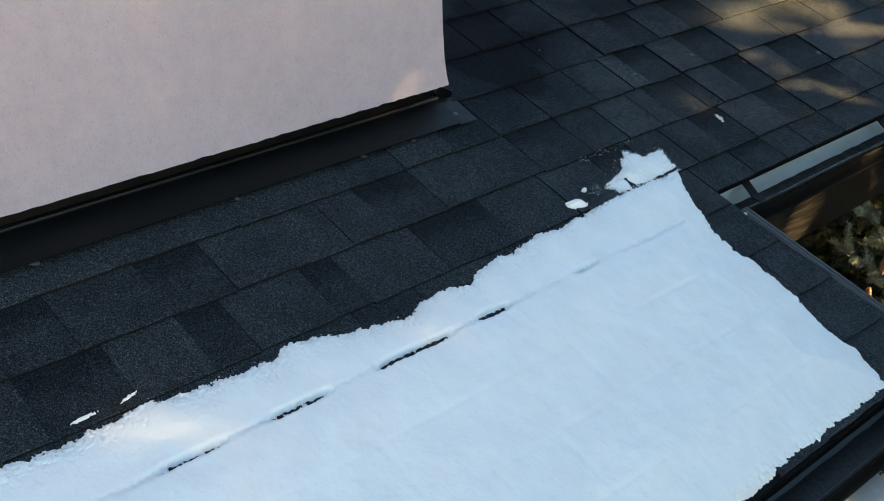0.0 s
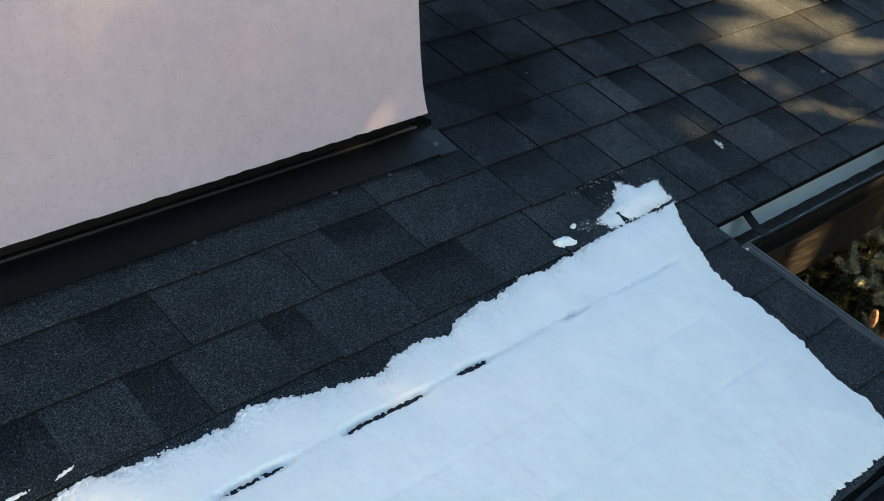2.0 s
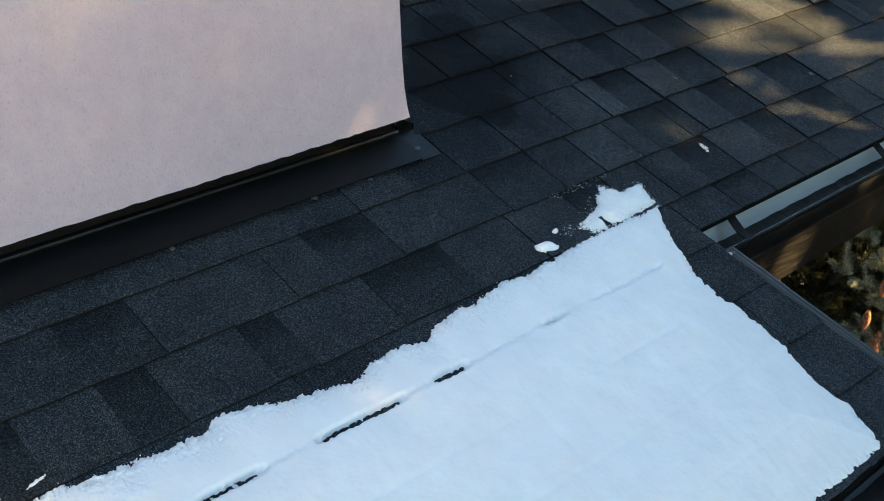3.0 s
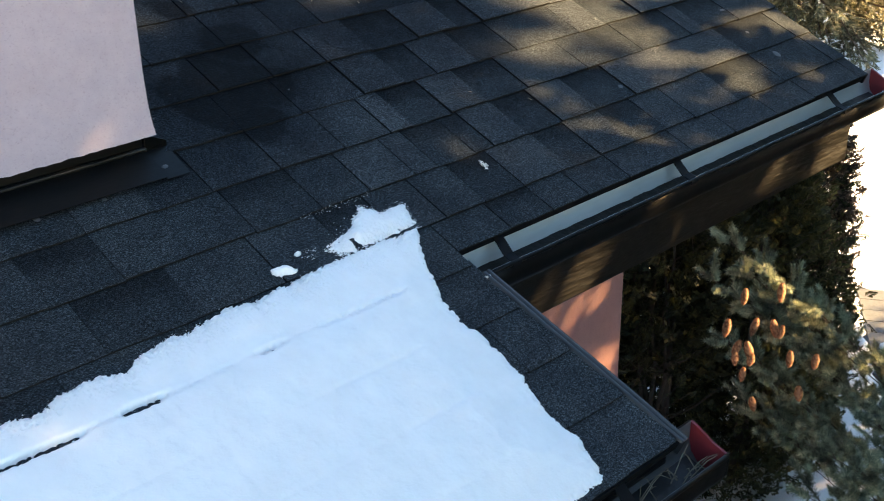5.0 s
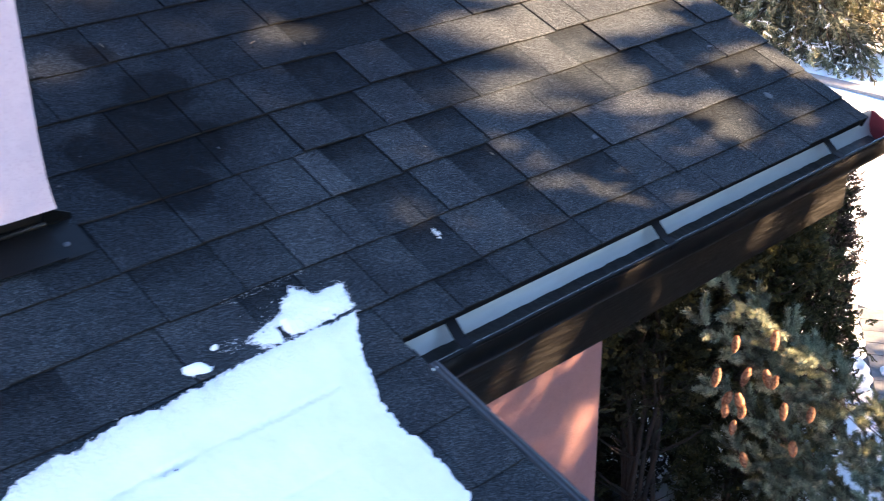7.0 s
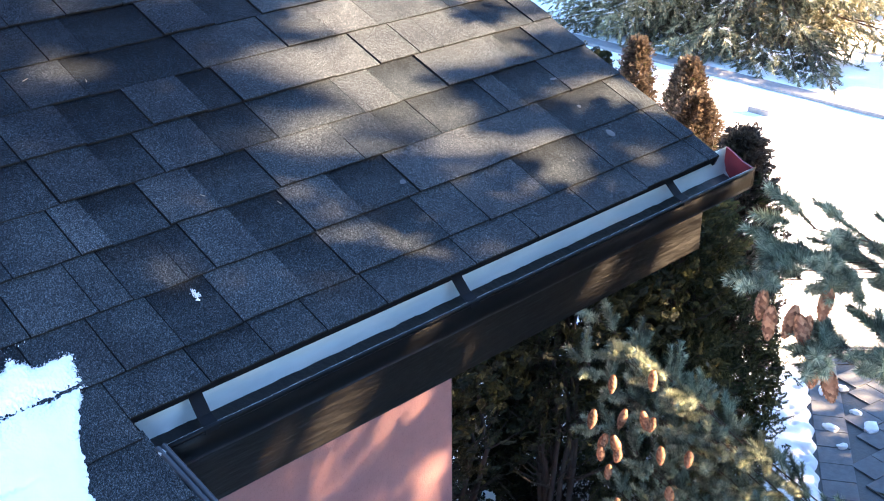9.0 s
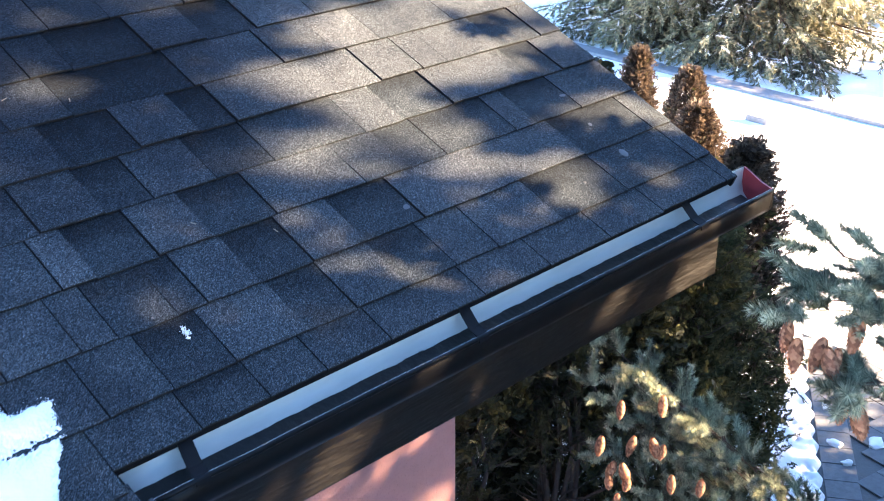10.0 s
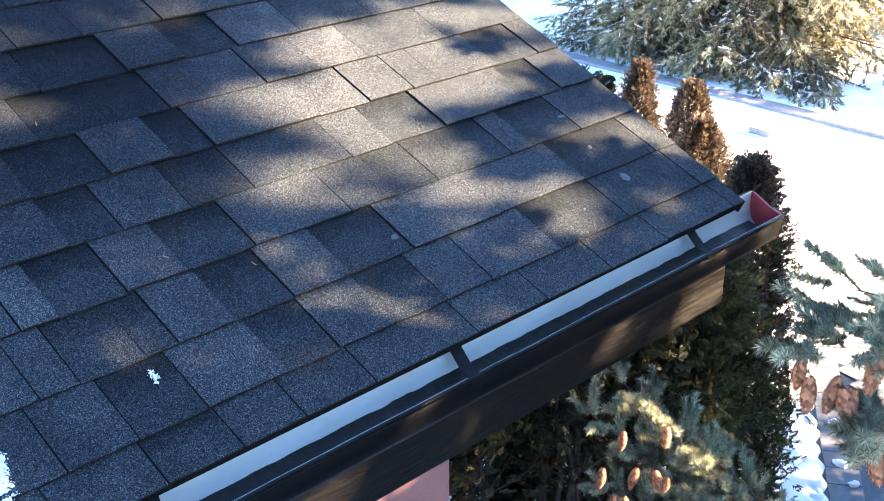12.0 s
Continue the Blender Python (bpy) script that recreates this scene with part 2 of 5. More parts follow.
# ---- mesh helpers ----
def obj(name, bm, material, smooth=False):
    me = bpy.data.meshes.new(name)
    bm.normal_update()
    bm.to_mesh(me)
    bm.free()
    me.materials.append(material)
    if smooth:
        me.polygons.foreach_set("use_smooth", [True] * len(me.polygons))
    return new(name, me)


def part(name, bm, material, parent, label="", smooth=False):
    ob = obj(name, bm, material, smooth)
    ob.parent = parent
    return tagged(ob, label)


def holder(name, at, label, category, group="", kind=""):
    e = new(name)
    e.location = at
    e.empty_display_size = 0.1
    return tagged(e, label, category, group, kind)


def under(ob, parent):
    """Hangs a part that was built in world places under a thing."""
    ob.parent = parent
    ob.matrix_parent_inverse = Matrix.Translation(parent.location).inverted()
    return ob


def box(x0, x1, y0, y1, z0, z1, bevel=0.0):
    bm = bmesh.new()
    bmesh.ops.create_cube(bm, size=1.0, matrix=Matrix.Translation(((x0 + x1) / 2, (y0 + y1) / 2, (z0 + z1) / 2)) @ Matrix.Diagonal((x1 - x0, y1 - y0, z1 - z0, 1)))
    if bevel:
        bmesh.ops.bevel(bm, geom=bm.edges[:], offset=bevel, segments=2, affect="EDGES", profile=0.6)
    return bm


def sweep(profile, stations, closed=True, caps=True):
    """A profile of (a, b) carried through stations: functions that turn (a, b) into a place."""
    bm = bmesh.new()
    rings = [[bm.verts.new(s(a, b)) for a, b in profile] for s in stations]
    n = len(profile)
    for r0, r1 in zip(rings, rings[1:]):
        for i in range(n if closed else n - 1):
            bm.faces.new((r0[i], r0[(i + 1) % n], r1[(i + 1) % n], r1[i]))
    if caps and closed:
        bm.faces.new(rings[0][::-1])
        bm.faces.new(rings[-1])
    bmesh.ops.recalc_face_normals(bm, faces=bm.faces[:])
    return bm


def thick(line, t):
    """A closed outline of thickness t round an open line of (a, b)."""
    pts = [Vector(p) for p in line]
    side = []
    for i, p in enumerate(pts):
        d = (pts[min(i + 1, len(pts) - 1)] - pts[max(i - 1, 0)]).normalized()
        side.append(p + Vector((-d.y, d.x)) * t)
    return [tuple(p) for p in pts] + [tuple(p) for p in reversed(side)]


def mesh_from(name, verts, faces, material, smooth=False):
    """A mesh from computed arrays: verts (n, 3), faces (m, k)."""
    verts, faces = np.asarray(verts, np.float32), np.asarray(faces, np.int32)
    me = bpy.data.meshes.new(name)
    me.vertices.add(len(verts))
    me.vertices.foreach_set("co", verts.ravel())
    m, k = faces.shape
    me.loops.add(m * k)
    me.loops.foreach_set("vertex_index", faces.ravel())
    me.polygons.add(m)
    me.polygons.foreach_set("loop_start", np.arange(m, dtype=np.int32) * k)
    me.polygons.foreach_set("loop_total", np.full(m, k, np.int32))
    me.update(calc_edges=True)
    me.validate()
    me.materials.append(material)
    if smooth:
        me.polygons.foreach_set("use_smooth", [True] * len(me.polygons))
    return new(name, me)


# ---- the roof's own axes: u along the eave, v up the slope, h off the deck ----
EAVE, PITCH = 3.0, radians(23.66)
CP, SP = math.cos(PITCH), math.sin(PITCH)
COURSE, FIRST, DECK = 0.1467, 0.095, 0.009
LOW, RIDGE, FAR, NEAR = -0.640, 2.6, 1.845, -4.2
WALL_X, WALL_Y, WALL_Z = -0.485, -0.478, 3.273
GROUND = -0.8


def on_roof(u, v, h=0.0):
    h -= DECK
    return Vector((-v * CP + h * SP, u, EAVE + v * SP + h * CP))


def rake_u(v):
    return -0.017 - 0.095 * v


ROOF_TURN = Matrix(((0, -CP, SP), (1, 0, 0), (0, SP, CP))).to_4x4()


def roof_pose(u, v, h=0.0, spin=0.0):
    """The pose of something that lies on the roof: its x along the eave, its y up the slope."""
    return Matrix.Translation(on_roof(u, v, h)) @ ROOF_TURN @ pose(0, 0, 0, 0, 0, spin)


def roof_slab(outline, h0, h1):
    bm = bmesh.new()
    low = [bm.verts.new(on_roof(u, v, h0)) for u, v in outline]
    top = [bm.verts.new(on_roof(u, v, h1)) for u, v in outline]
    bm.faces.new(top)
    bm.faces.new(low[::-1])
    n = len(outline)
    for i in range(n):
        bm.faces.new((low[i], low[(i + 1) % n], top[(i + 1) % n], top[i]))
    bmesh.ops.recalc_face_normals(bm, faces=bm.faces[:])
    return bm


roof = tagged(obj("roof", roof_slab([(NEAR, LOW), (rake_u(LOW), LOW), (rake_u(0.0), 0.004), (FAR, 0.004), (FAR, RIDGE), (NEAR, RIDGE)], -0.024, 0.0), FELT),
              "dark grey asphalt shingle roof, partly snow-covered", "roof", kind="structure")
rx, rz = -RIDGE * CP, EAVE + RIDGE * SP
back = sweep([(rx - 0.001, rz - 0.024), (rx - 0.001, rz), (rx - 2.4, rz - 1.05), (rx - 2.4, rz - 1.075)], [lambda a, b: (a, NEAR, b), lambda a, b: (a, FAR, b)])
tagged(obj("roof_back", back, SHINGLE), "far slope of the dark grey shingle roof", "roof", kind="structure")

# upper wall: plastered box that overhangs the flashing, its lower edge flared and ragged
bm = bmesh.new()
LEVELS = [(WALL_Z, 0.010), (WALL_Z + 0.025, 0.006), (WALL_Z + 0.07, 0.002), (WALL_Z + 0.14, 0.0), (6.2, 0.0)]
N = 140
rows = []
for z, flare in LEVELS:
    row = []
    for i in range(N + 1):
        y = WALL_Y + (NEAR - WALL_Y) * (i / N) ** 1.35
        rag = 0.0035 * noise.noise((0.0, y * 38, 3.0)) + 0.002 * noise.noise((0.0, y * 120, 7.0)) if z == WALL_Z else 0.0
        row.append(bm.verts.new((WALL_X + flare * 0.6, y + (flare if i == 0 else 0.0), z + rag)))
    rows.append(row)
for a, b in zip(rows, rows[1:]):
    for i in range(N):
        bm.faces.new((a[i], a[i + 1], b[i + 1], b[i]))
ends = []
for (z, flare), row in zip(LEVELS, rows):
    ends.append(bm.verts.new((-2.6, WALL_Y + flare, z)))
for k in range(len(LEVELS) - 1):
    bm.faces.new((rows[k][0], rows[k + 1][0], ends[k + 1], ends[k]))
inner = [bm.verts.new((WALL_X - 0.07, v.co.y, WALL_Z + 0.004)) for v in rows[0]]
for i in range(N):
    bm.faces.new((rows[0][i + 1], rows[0][i], inner[i], inner[i + 1]))
far_top, far_low = bm.verts.new((-2.6, NEAR, 6.2)), bm.verts.new((-2.6, NEAR, WALL_Z))
bm.faces.new([row[-1] for row in rows] + [far_top, far_low])
bm.faces.new(ends + [far_top, far_low])
bm.faces.new((*rows[-1], far_top, ends[-1]))
bmesh.ops.recalc_face_normals(bm, faces=bm.faces[:])
wall_upper = tagged(obj("wall_upper", bm, PINK, False), "pale pink rough-rendered wall standing over the roof", "wall", kind="structure")
core = box(-2.5, WALL_X - 0.045, NEAR, WALL_Y - 0.03, 3.0, WALL_Z + 0.2)
tagged(obj("wall_core", core, FLASH), "dark base of the pink wall behind its flashing", "wall", kind="structure")

# a plain wall added out of view, keeping snow bounce off the fascia
tagged(obj("wall_garden", box(5.6, 5.9, -5.0, 1.6, GROUND - 0.1, 2.6), KERB), "unseen plain grey wall added to cut bounced light", "wall", kind="structure")

# lower walls, soffit and boards
W_Y0, W_Y1, W_Z0, W_Z1 = -0.10, 0.77, 0.85, 2.035
lower = bmesh.new()
for y0, y1, z0, z1 in ((NEAR, W_Y0, GROUND, 2.70), (W_Y1, 1.3205, GROUND, 2.70), (W_Y0, W_Y1, GROUND, W_Z0), (W_Y0, W_Y1, W_Z1, 2.70)):
    bmesh.ops.create_cube(lower, size=1.0, matrix=Matrix.Translation((-0.69, (y0 + y1) / 2, (z0 + z1) / 2)) @ Matrix.Diagonal((0.30, y1 - y0, z1 - z0, 1)))
tagged(obj("wall_lower", lower, PINK_SHADED), "rendered house wall under the eave, pink deepened for shade", "wall", kind="structure")
window = holder("window_1", (-0.60, (W_Y0 + W_Y1) / 2, W_Z0), "white-framed window set into the deeper pink lower wall", "window", kind="structure")
for y0, y1, z0, z1 in ((W_Y0, W_Y1, W_Z1 - 0.07, W_Z1), (W_Y0, W_Y1, W_Z0, W_Z0 + 0.07), (W_Y0, W_Y0 + 0.07, W_Z0 + 0.07, W_Z1 - 0.07), (W_Y1 - 0.07, W_Y1, W_Z0 + 0.07, W_Z1 - 0.07)):
    under(obj("window_frame", box(-0.64, -0.575, y0 + 0.001, y1 - 0.001, z0 + 0.001, z1 - 0.001, 0.004), WHITE), window)
under(obj("pane", box(-0.612, -0.606, W_Y0 + 0.07, W_Y1 - 0.07, W_Z0 + 0.07, W_Z1 - 0.07), GLASS), window)
under(obj("window_sill", box(-0.575, -0.50, W_Y0 + 0.002, W_Y1 - 0.002, W_Z0 + 0.002, W_Z0 + 0.027, 0.004), WHITE), window)
tagged(obj("wall_end", box(-4.6, -0.842, 1.02, 1.3205, GROUND, 2.70), PINK_SHADED), "rendered gable wall, pink deepened for shade", "wall", kind="structure")
tagged(obj("wall_bay", box(-0.538, 0.22, NEAR, -0.42, GROUND, 2.62), PINK_SHADED), "rendered bay under the low eave, pink deepened for shade", "wall", kind="structure")
tagged(obj("soffit", box(-4.6, -0.062, -0.10, 1.82, 2.702, 2.722), BROWN), "dark brown soffit boards under the eave", "soffit", kind="structure")
tagged(obj("fascia", box(-0.060, -0.040, -0.06, 1.852, 2.692, 2.965, 0.002), BROWN), "dark brown textured fascia board under the gutter", "fascia", kind="structure")
gable = bmesh.new()
gv = [gable.verts.new(p) for p in ((-0.062, 1.82, 2.70), (-0.062, 1.82, 2.95), (rx, 1.82, rz - 0.03), (rx - 2.3, 1.82, 3.0), (rx - 2.3, 1.82, 2.70))]
gable.faces.new(gv)
bmesh.ops.solidify(gable, geom=gable.faces[:], thickness=0.02)
tagged(obj("gable_board", gable, BROWN), "dark brown boarded gable end", "gable", kind="structure")
tagged(obj("low_fascia", box(0.535, 0.555, NEAR, rake_u(LOW) - 0.004, 2.50, 2.715, 0.002), BROWN), "dark brown fascia board under the low gutter", "fascia", kind="structure")
barge = sweep([(-0.030, -0.16), (-0.030, -0.026), (-0.008, -0.026), (-0.008, -0.16)],
              [lambda a, h, v=v: on_roof(rake_u(v) + a, v, h) for v in (LOW + 0.03, 0.0)])
tagged(obj("barge_board", barge, BROWN), "dark brown barge board under the roof's side edge", "board", kind="structure")

# ---- flashing along the wall ----
flash = holder("flashing", on_roof(-2.0, 0.5), "dark brown metal flashing between roof and pink wall", "flashing")
fold_x, fold_z = -0.515, EAVE + 0.5623 * SP + 0.012 * CP
prof = thick([(-0.46 * CP + 0.013 * SP, EAVE + 0.46 * SP + 0.013 * CP), (-0.50 * CP + 0.012 * SP, EAVE + 0.50 * SP + 0.012 * CP), (fold_x + 0.006, fold_z), (fold_x, fold_z + 0.006), (fold_x - 0.002, 3.30)], -0.0015)
ys = [NEAR + (-0.486 - NEAR) * i / 24 for i in range(25)]
st = [lambda a, b, y=y, w=0.0012 * noise.noise((y * 5, 1, 2)): (a + w, y, b + w) for y in ys]
under(obj("apron", sweep(prof, st), FLASH), flash)
under(obj("end_fold", sweep([(0.460, 0.012), (0.462, 0.0145), (0.560, 0.0145), (0.565, 0.06), (0.567, 0.06), (0.562, 0.012)],
                            [lambda v, h: on_roof(-0.4865, v, h), lambda v, h: on_roof(-0.425, v + 0.004, 0.010 + (h - 0.012) * 0.25)]), FLASH), flash)
# glossier bead added to stand for the highlight along the fold
hem = [(0.0048 * math.cos(q * math.tau / 10), 0.0048 * math.sin(q * math.tau / 10)) for q in range(10)]
under(obj("hem", sweep(hem, [lambda a, b, y=y, w=0.003 * noise.noise((y * 1.6, 4, 2)): (fold_x + 0.012 + a + w, y, fold_z + 0.001 + b + 0.4 * w) for y in ys], True), FOLD_SHINE, True), flash)
for y in (-1.32, -0.93):
    under(obj("lap_joint", box(fold_x + 0.0015, fold_x + 0.0045, y - 0.045, y + 0.045, fold_z + 0.007, fold_z + 0.037), FLASH), flash)


# ---- gutters ----
def gutter(label, y0, y1, edge_x, edge_z, straps, near_cap, inside):
    """A trough under an eave whose shingles end at edge_x, edge_z."""
    g = holder("gutter", (edge_x, y0, edge_z), label, "gutter", "roof gutters")
    line = [(-0.036, -0.006), (-0.037, -0.050), (-0.030, -0.078), (-0.012, -0.098), (0.012, -0.108), (0.034, -0.114), (0.049, -0.110), (0.0545, -0.098), (0.0555, -0.046)]
    n = 18
    def stations(extra=0.0):
        return [lambda a, b, y=y0 + (y1 - y0) * i / n, s=0.0012 * noise.noise((i * 0.7, y0, 4)): (edge_x + a + s, y, edge_z + b - s) for i in range(n + 1)]
    under(obj("lining", sweep(thick(line, 0.0012), stations()), inside, True), g)
    shell = [(a * 1.0, b - 0.0015) for a, b in line]
    shell[0], shell[-1] = (-0.0385, -0.006), (0.0575, -0.049)
    outer = thick([(a + 0.0015 * (1 if a > 0.03 else -1 if a < -0.02 else 0), b) for a, b in shell], -0.0016)
    under(obj("trough", sweep(outer, stations()), GUTTER_OUT, True), g)
    bead = [(0.0590 + 0.0055 * math.cos(q * math.tau / 12), -0.050 + 0.0055 * math.sin(q * math.tau / 12)) for q in range(12)]
    under(obj("front_bead", sweep(bead, stations()), GUTTER_OUT, True), g)
    sludge = sweep([(-0.026, -0.080), (-0.012, -0.0955), (0.012, -0.1055), (0.034, -0.111), (0.044, -0.100), (0.012, -0.091), (-0.012, -0.084)],
                   [lambda a, b, y=y0 + 0.02 + (y1 - y0 - 0.04) * i / 90, s=0.006 * noise.noise((i * 0.43, y0, 8)) + 0.003 * noise.noise((i * 1.7, y0, 2)): (edge_x + a + 1.1 * s * (a < 0), y, edge_z + b + abs(s) * 0.3) for i in range(91)])
    under(tagged(obj("sludge", sludge, SLUDGE), "dark wet grime"), g)
    caps = [y1] + ([y0] if near_cap else [])
    for y in caps:
        outline = line + [(0.056, -0.046), (0.02, -0.034), (-0.02, -0.012)]
        s = 0.002 if y == y1 else -0.002
        c = sweep(outline, [lambda a, b: (edge_x + a, y - s, edge_z + b), lambda a, b: (edge_x + a, y + 2 * s, edge_z + b)])
        cap = under(obj("end_cap", c, RED), g)
        rim = sweep(thick(line[3:] + [(0.060, -0.044)], -0.004), [lambda a, b: (edge_x + a, y - 2 * s, edge_z + b), lambda a, b: (edge_x + a, y + 4 * s, edge_z + b)])
        obj("cap_rim", rim, GUTTER_OUT).parent = cap
    for y in straps:
        sp = thick([(-0.045, 0.004), (-0.02, -0.004), (0.004, -0.022), (0.030, -0.040), (0.052, -0.0435), (0.064, -0.047), (0.0665, -0.056)], -0.0025)
        b = sweep(sp, [lambda a, c, y=y: (edge_x + a, y - 0.015 - a * 0.18, edge_z + c), lambda a, c, y=y: (edge_x + a, y + 0.015 - a * 0.18, edge_z + c)])
        under(obj("bracket", b, STRAP), g)
    return g


gutter("dark brown half-round gutter with grey lining and red end cap", 0.002, 1.936, 0.0, EAVE - 0.004, (0.120, 0.815, 1.620), False, GUTTER_IN)
low_x, low_z = -LOW * CP, EAVE + LOW * SP
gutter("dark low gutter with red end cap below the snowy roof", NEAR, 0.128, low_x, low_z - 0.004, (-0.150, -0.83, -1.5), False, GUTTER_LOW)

# metal edge along the short side of the snowy roof
edge = holder("edge_trim", on_roof(rake_u(-0.3), -0.3), "blue-black metal edge trim with a raised rib", "trim")
rib = [(-0.008, 0.006), (-0.006, 0.0115), (-0.003, 0.0130), (0.000, 0.0125), (0.002, 0.008), (0.004, 0.0075), (0.006, 0.011), (0.008, 0.0140), (0.012, 0.0140), (0.0145, 0.010), (0.0145, -0.045), (0.012, -0.045), (0.011, 0.006)]
vs = [LOW - 0.006 + (-0.075 - LOW) * i / 12 for i in range(13)]
under(obj("trim_strip", sweep(rib, [lambda a, h, v=v, w=0.0012 * noise.noise((v * 9, 2, 0)): on_roof(rake_u(v) + a + w, v, h + w) for v in vs]), DRIP, False), edge)
# the trim's sunlit end: its brightness is put in as pale paint
under(tagged(obj("trim_tip", box(0.070, 0.090, -0.016, -0.004, 2.958, 2.964, 0.002), GUTTER_IN), "trim end coloured pale for sunlight"), edge)
rake_trim = sweep([(-0.004, -0.03), (-0.004, 0.003), (0.006, 0.003), (0.006, -0.03)], [lambda a, h, v=v: on_roof(FAR + a, v, h) for v in (0.0, RIDGE)])
tagged(obj("side_trim", rake_trim, GUTTER_OUT), "dark metal trim on the roof's gable edge", "trim", kind="structure")


# ---- snow on the roof ----
def smooth(x, a, b):
    q = np.clip((x - a) / (b - a), 0, 1)
    return q * q * (3 - 2 * q)


def wander(p, seed, scale, octaves=3):
    """Cheap smooth noise of one number, between -1 and 1."""
    out, amp = np.zeros_like(p), 1.0
    for o in range(octaves):
        for k in range(3):
            f = scale * 2**o * (1 + 0.37 * k)
            out += amp / 3 * np.sin(p * f + seed * (k + 1.7) * (o + 2.3))
        amp *= 0.55
    return out / 1.6


def wander2(u, v, seed, scale, octaves=4):
    out, amp = np.zeros_like(u), 1.0
    for o in range(octaves):
        for k in range(4):
            q = seed * 1.3 + k * 1.9 + o * 2.7
            f = scale * 1.9**o
            out += amp / 4 * np.sin((u * math.cos(q) + v * math.sin(q)) * f + q * 7 + 1.3 * np.sin((u * math.sin(q) - v * math.cos(q)) * f * 0.7 + q))
        amp *= 0.6
    return out / 1.4


def heightfield(name, u0, u1, v0, v1, step, height, material, lift=0.012):
    """Snow lying on the roof: height(u, v) over the shingles, with nothing where it is below zero."""
    us, vs = np.arange(u0, u1, step), np.arange(v0, v1, step)
    U, V = np.meshgrid(us, vs, indexing="ij")
    H = height(U, V)
    keep = H > -0.014
    H = np.maximum(H, -0.014) + lift - DECK
    P = np.stack([-V * CP + H * SP, U, EAVE + V * SP + H * CP], -1).reshape(-1, 3)
    idx = np.arange(U.size).reshape(U.shape)
    ok = keep[:-1, :-1] | keep[1:, :-1] | keep[:-1, 1:] | keep[1:, 1:]
    F = np.stack([idx[:-1, :-1][ok], idx[1:, :-1][ok], idx[1:, 1:][ok], idx[:-1, 1:][ok]], -1)
    used = np.unique(F)
    remap = np.full(U.size, -1)
    remap[used] = np.arange(len(used))
    return mesh_from(name, P[used], remap[F], material)


TOP_U = (-4.0, -1.82, -1.73, -1.65, -1.574, -1.49, -1.42, -1.405, -1.297, -1.28, -1.212, -1.174, -1.062, -1.006, -0.985, -0.911, -0.84, -0.80, -0.714, -0.705, -0.58, -0.51, -0.40, -0.267, -0.08, 0.1)
TOP_V = (0.088, 0.086, 0.078, 0.081, 0.088, 0.077, 0.074, 0.067, 0.068, 0.082, 0.077, 0.057, 0.040, 0.028, 0.043, 0.058, 0.040, 0.057, 0.077, 0.067, 0.086, 0.078, 0.090, 0.098, 0.099, 0.099)
SIDE_V = (-0.70, -0.61, -0.515, -0.495, -0.44, -0.38, -0.345, -0.21, -0.18, -0.10, -0.03, 0.03, 0.095, 0.2)
SIDE_U = (-0.197, -0.180, -0.155, -0.168, -0.169, -0.162, -0.149, -0.150, -0.166, -0.158, -0.130, -0.106, -0.064, -0.050)
OPEN = ((-1.15, -0.985, 1.0), (-0.885, -0.825, 1.1), (-0.60, -0.55, 0.34), (-1.40, -1.285, 0.8), (-1.62, -1.50, 0.5), (-2.0, -1.8, 0.7))


def specks(U, V, seed):
    """Grain noise between 0 and 1, a few millimetres across, for the thin wet rim of the snow."""
    n = np.random.RandomState(seed).rand(*U.shape)
    for axis in (0, 1):
        n = (np.roll(n, 1, axis) + 2 * n + np.roll(n, -1, axis)) / 4
    return np.clip((n - 0.5) * 2.6 + 0.5, 0, 1)


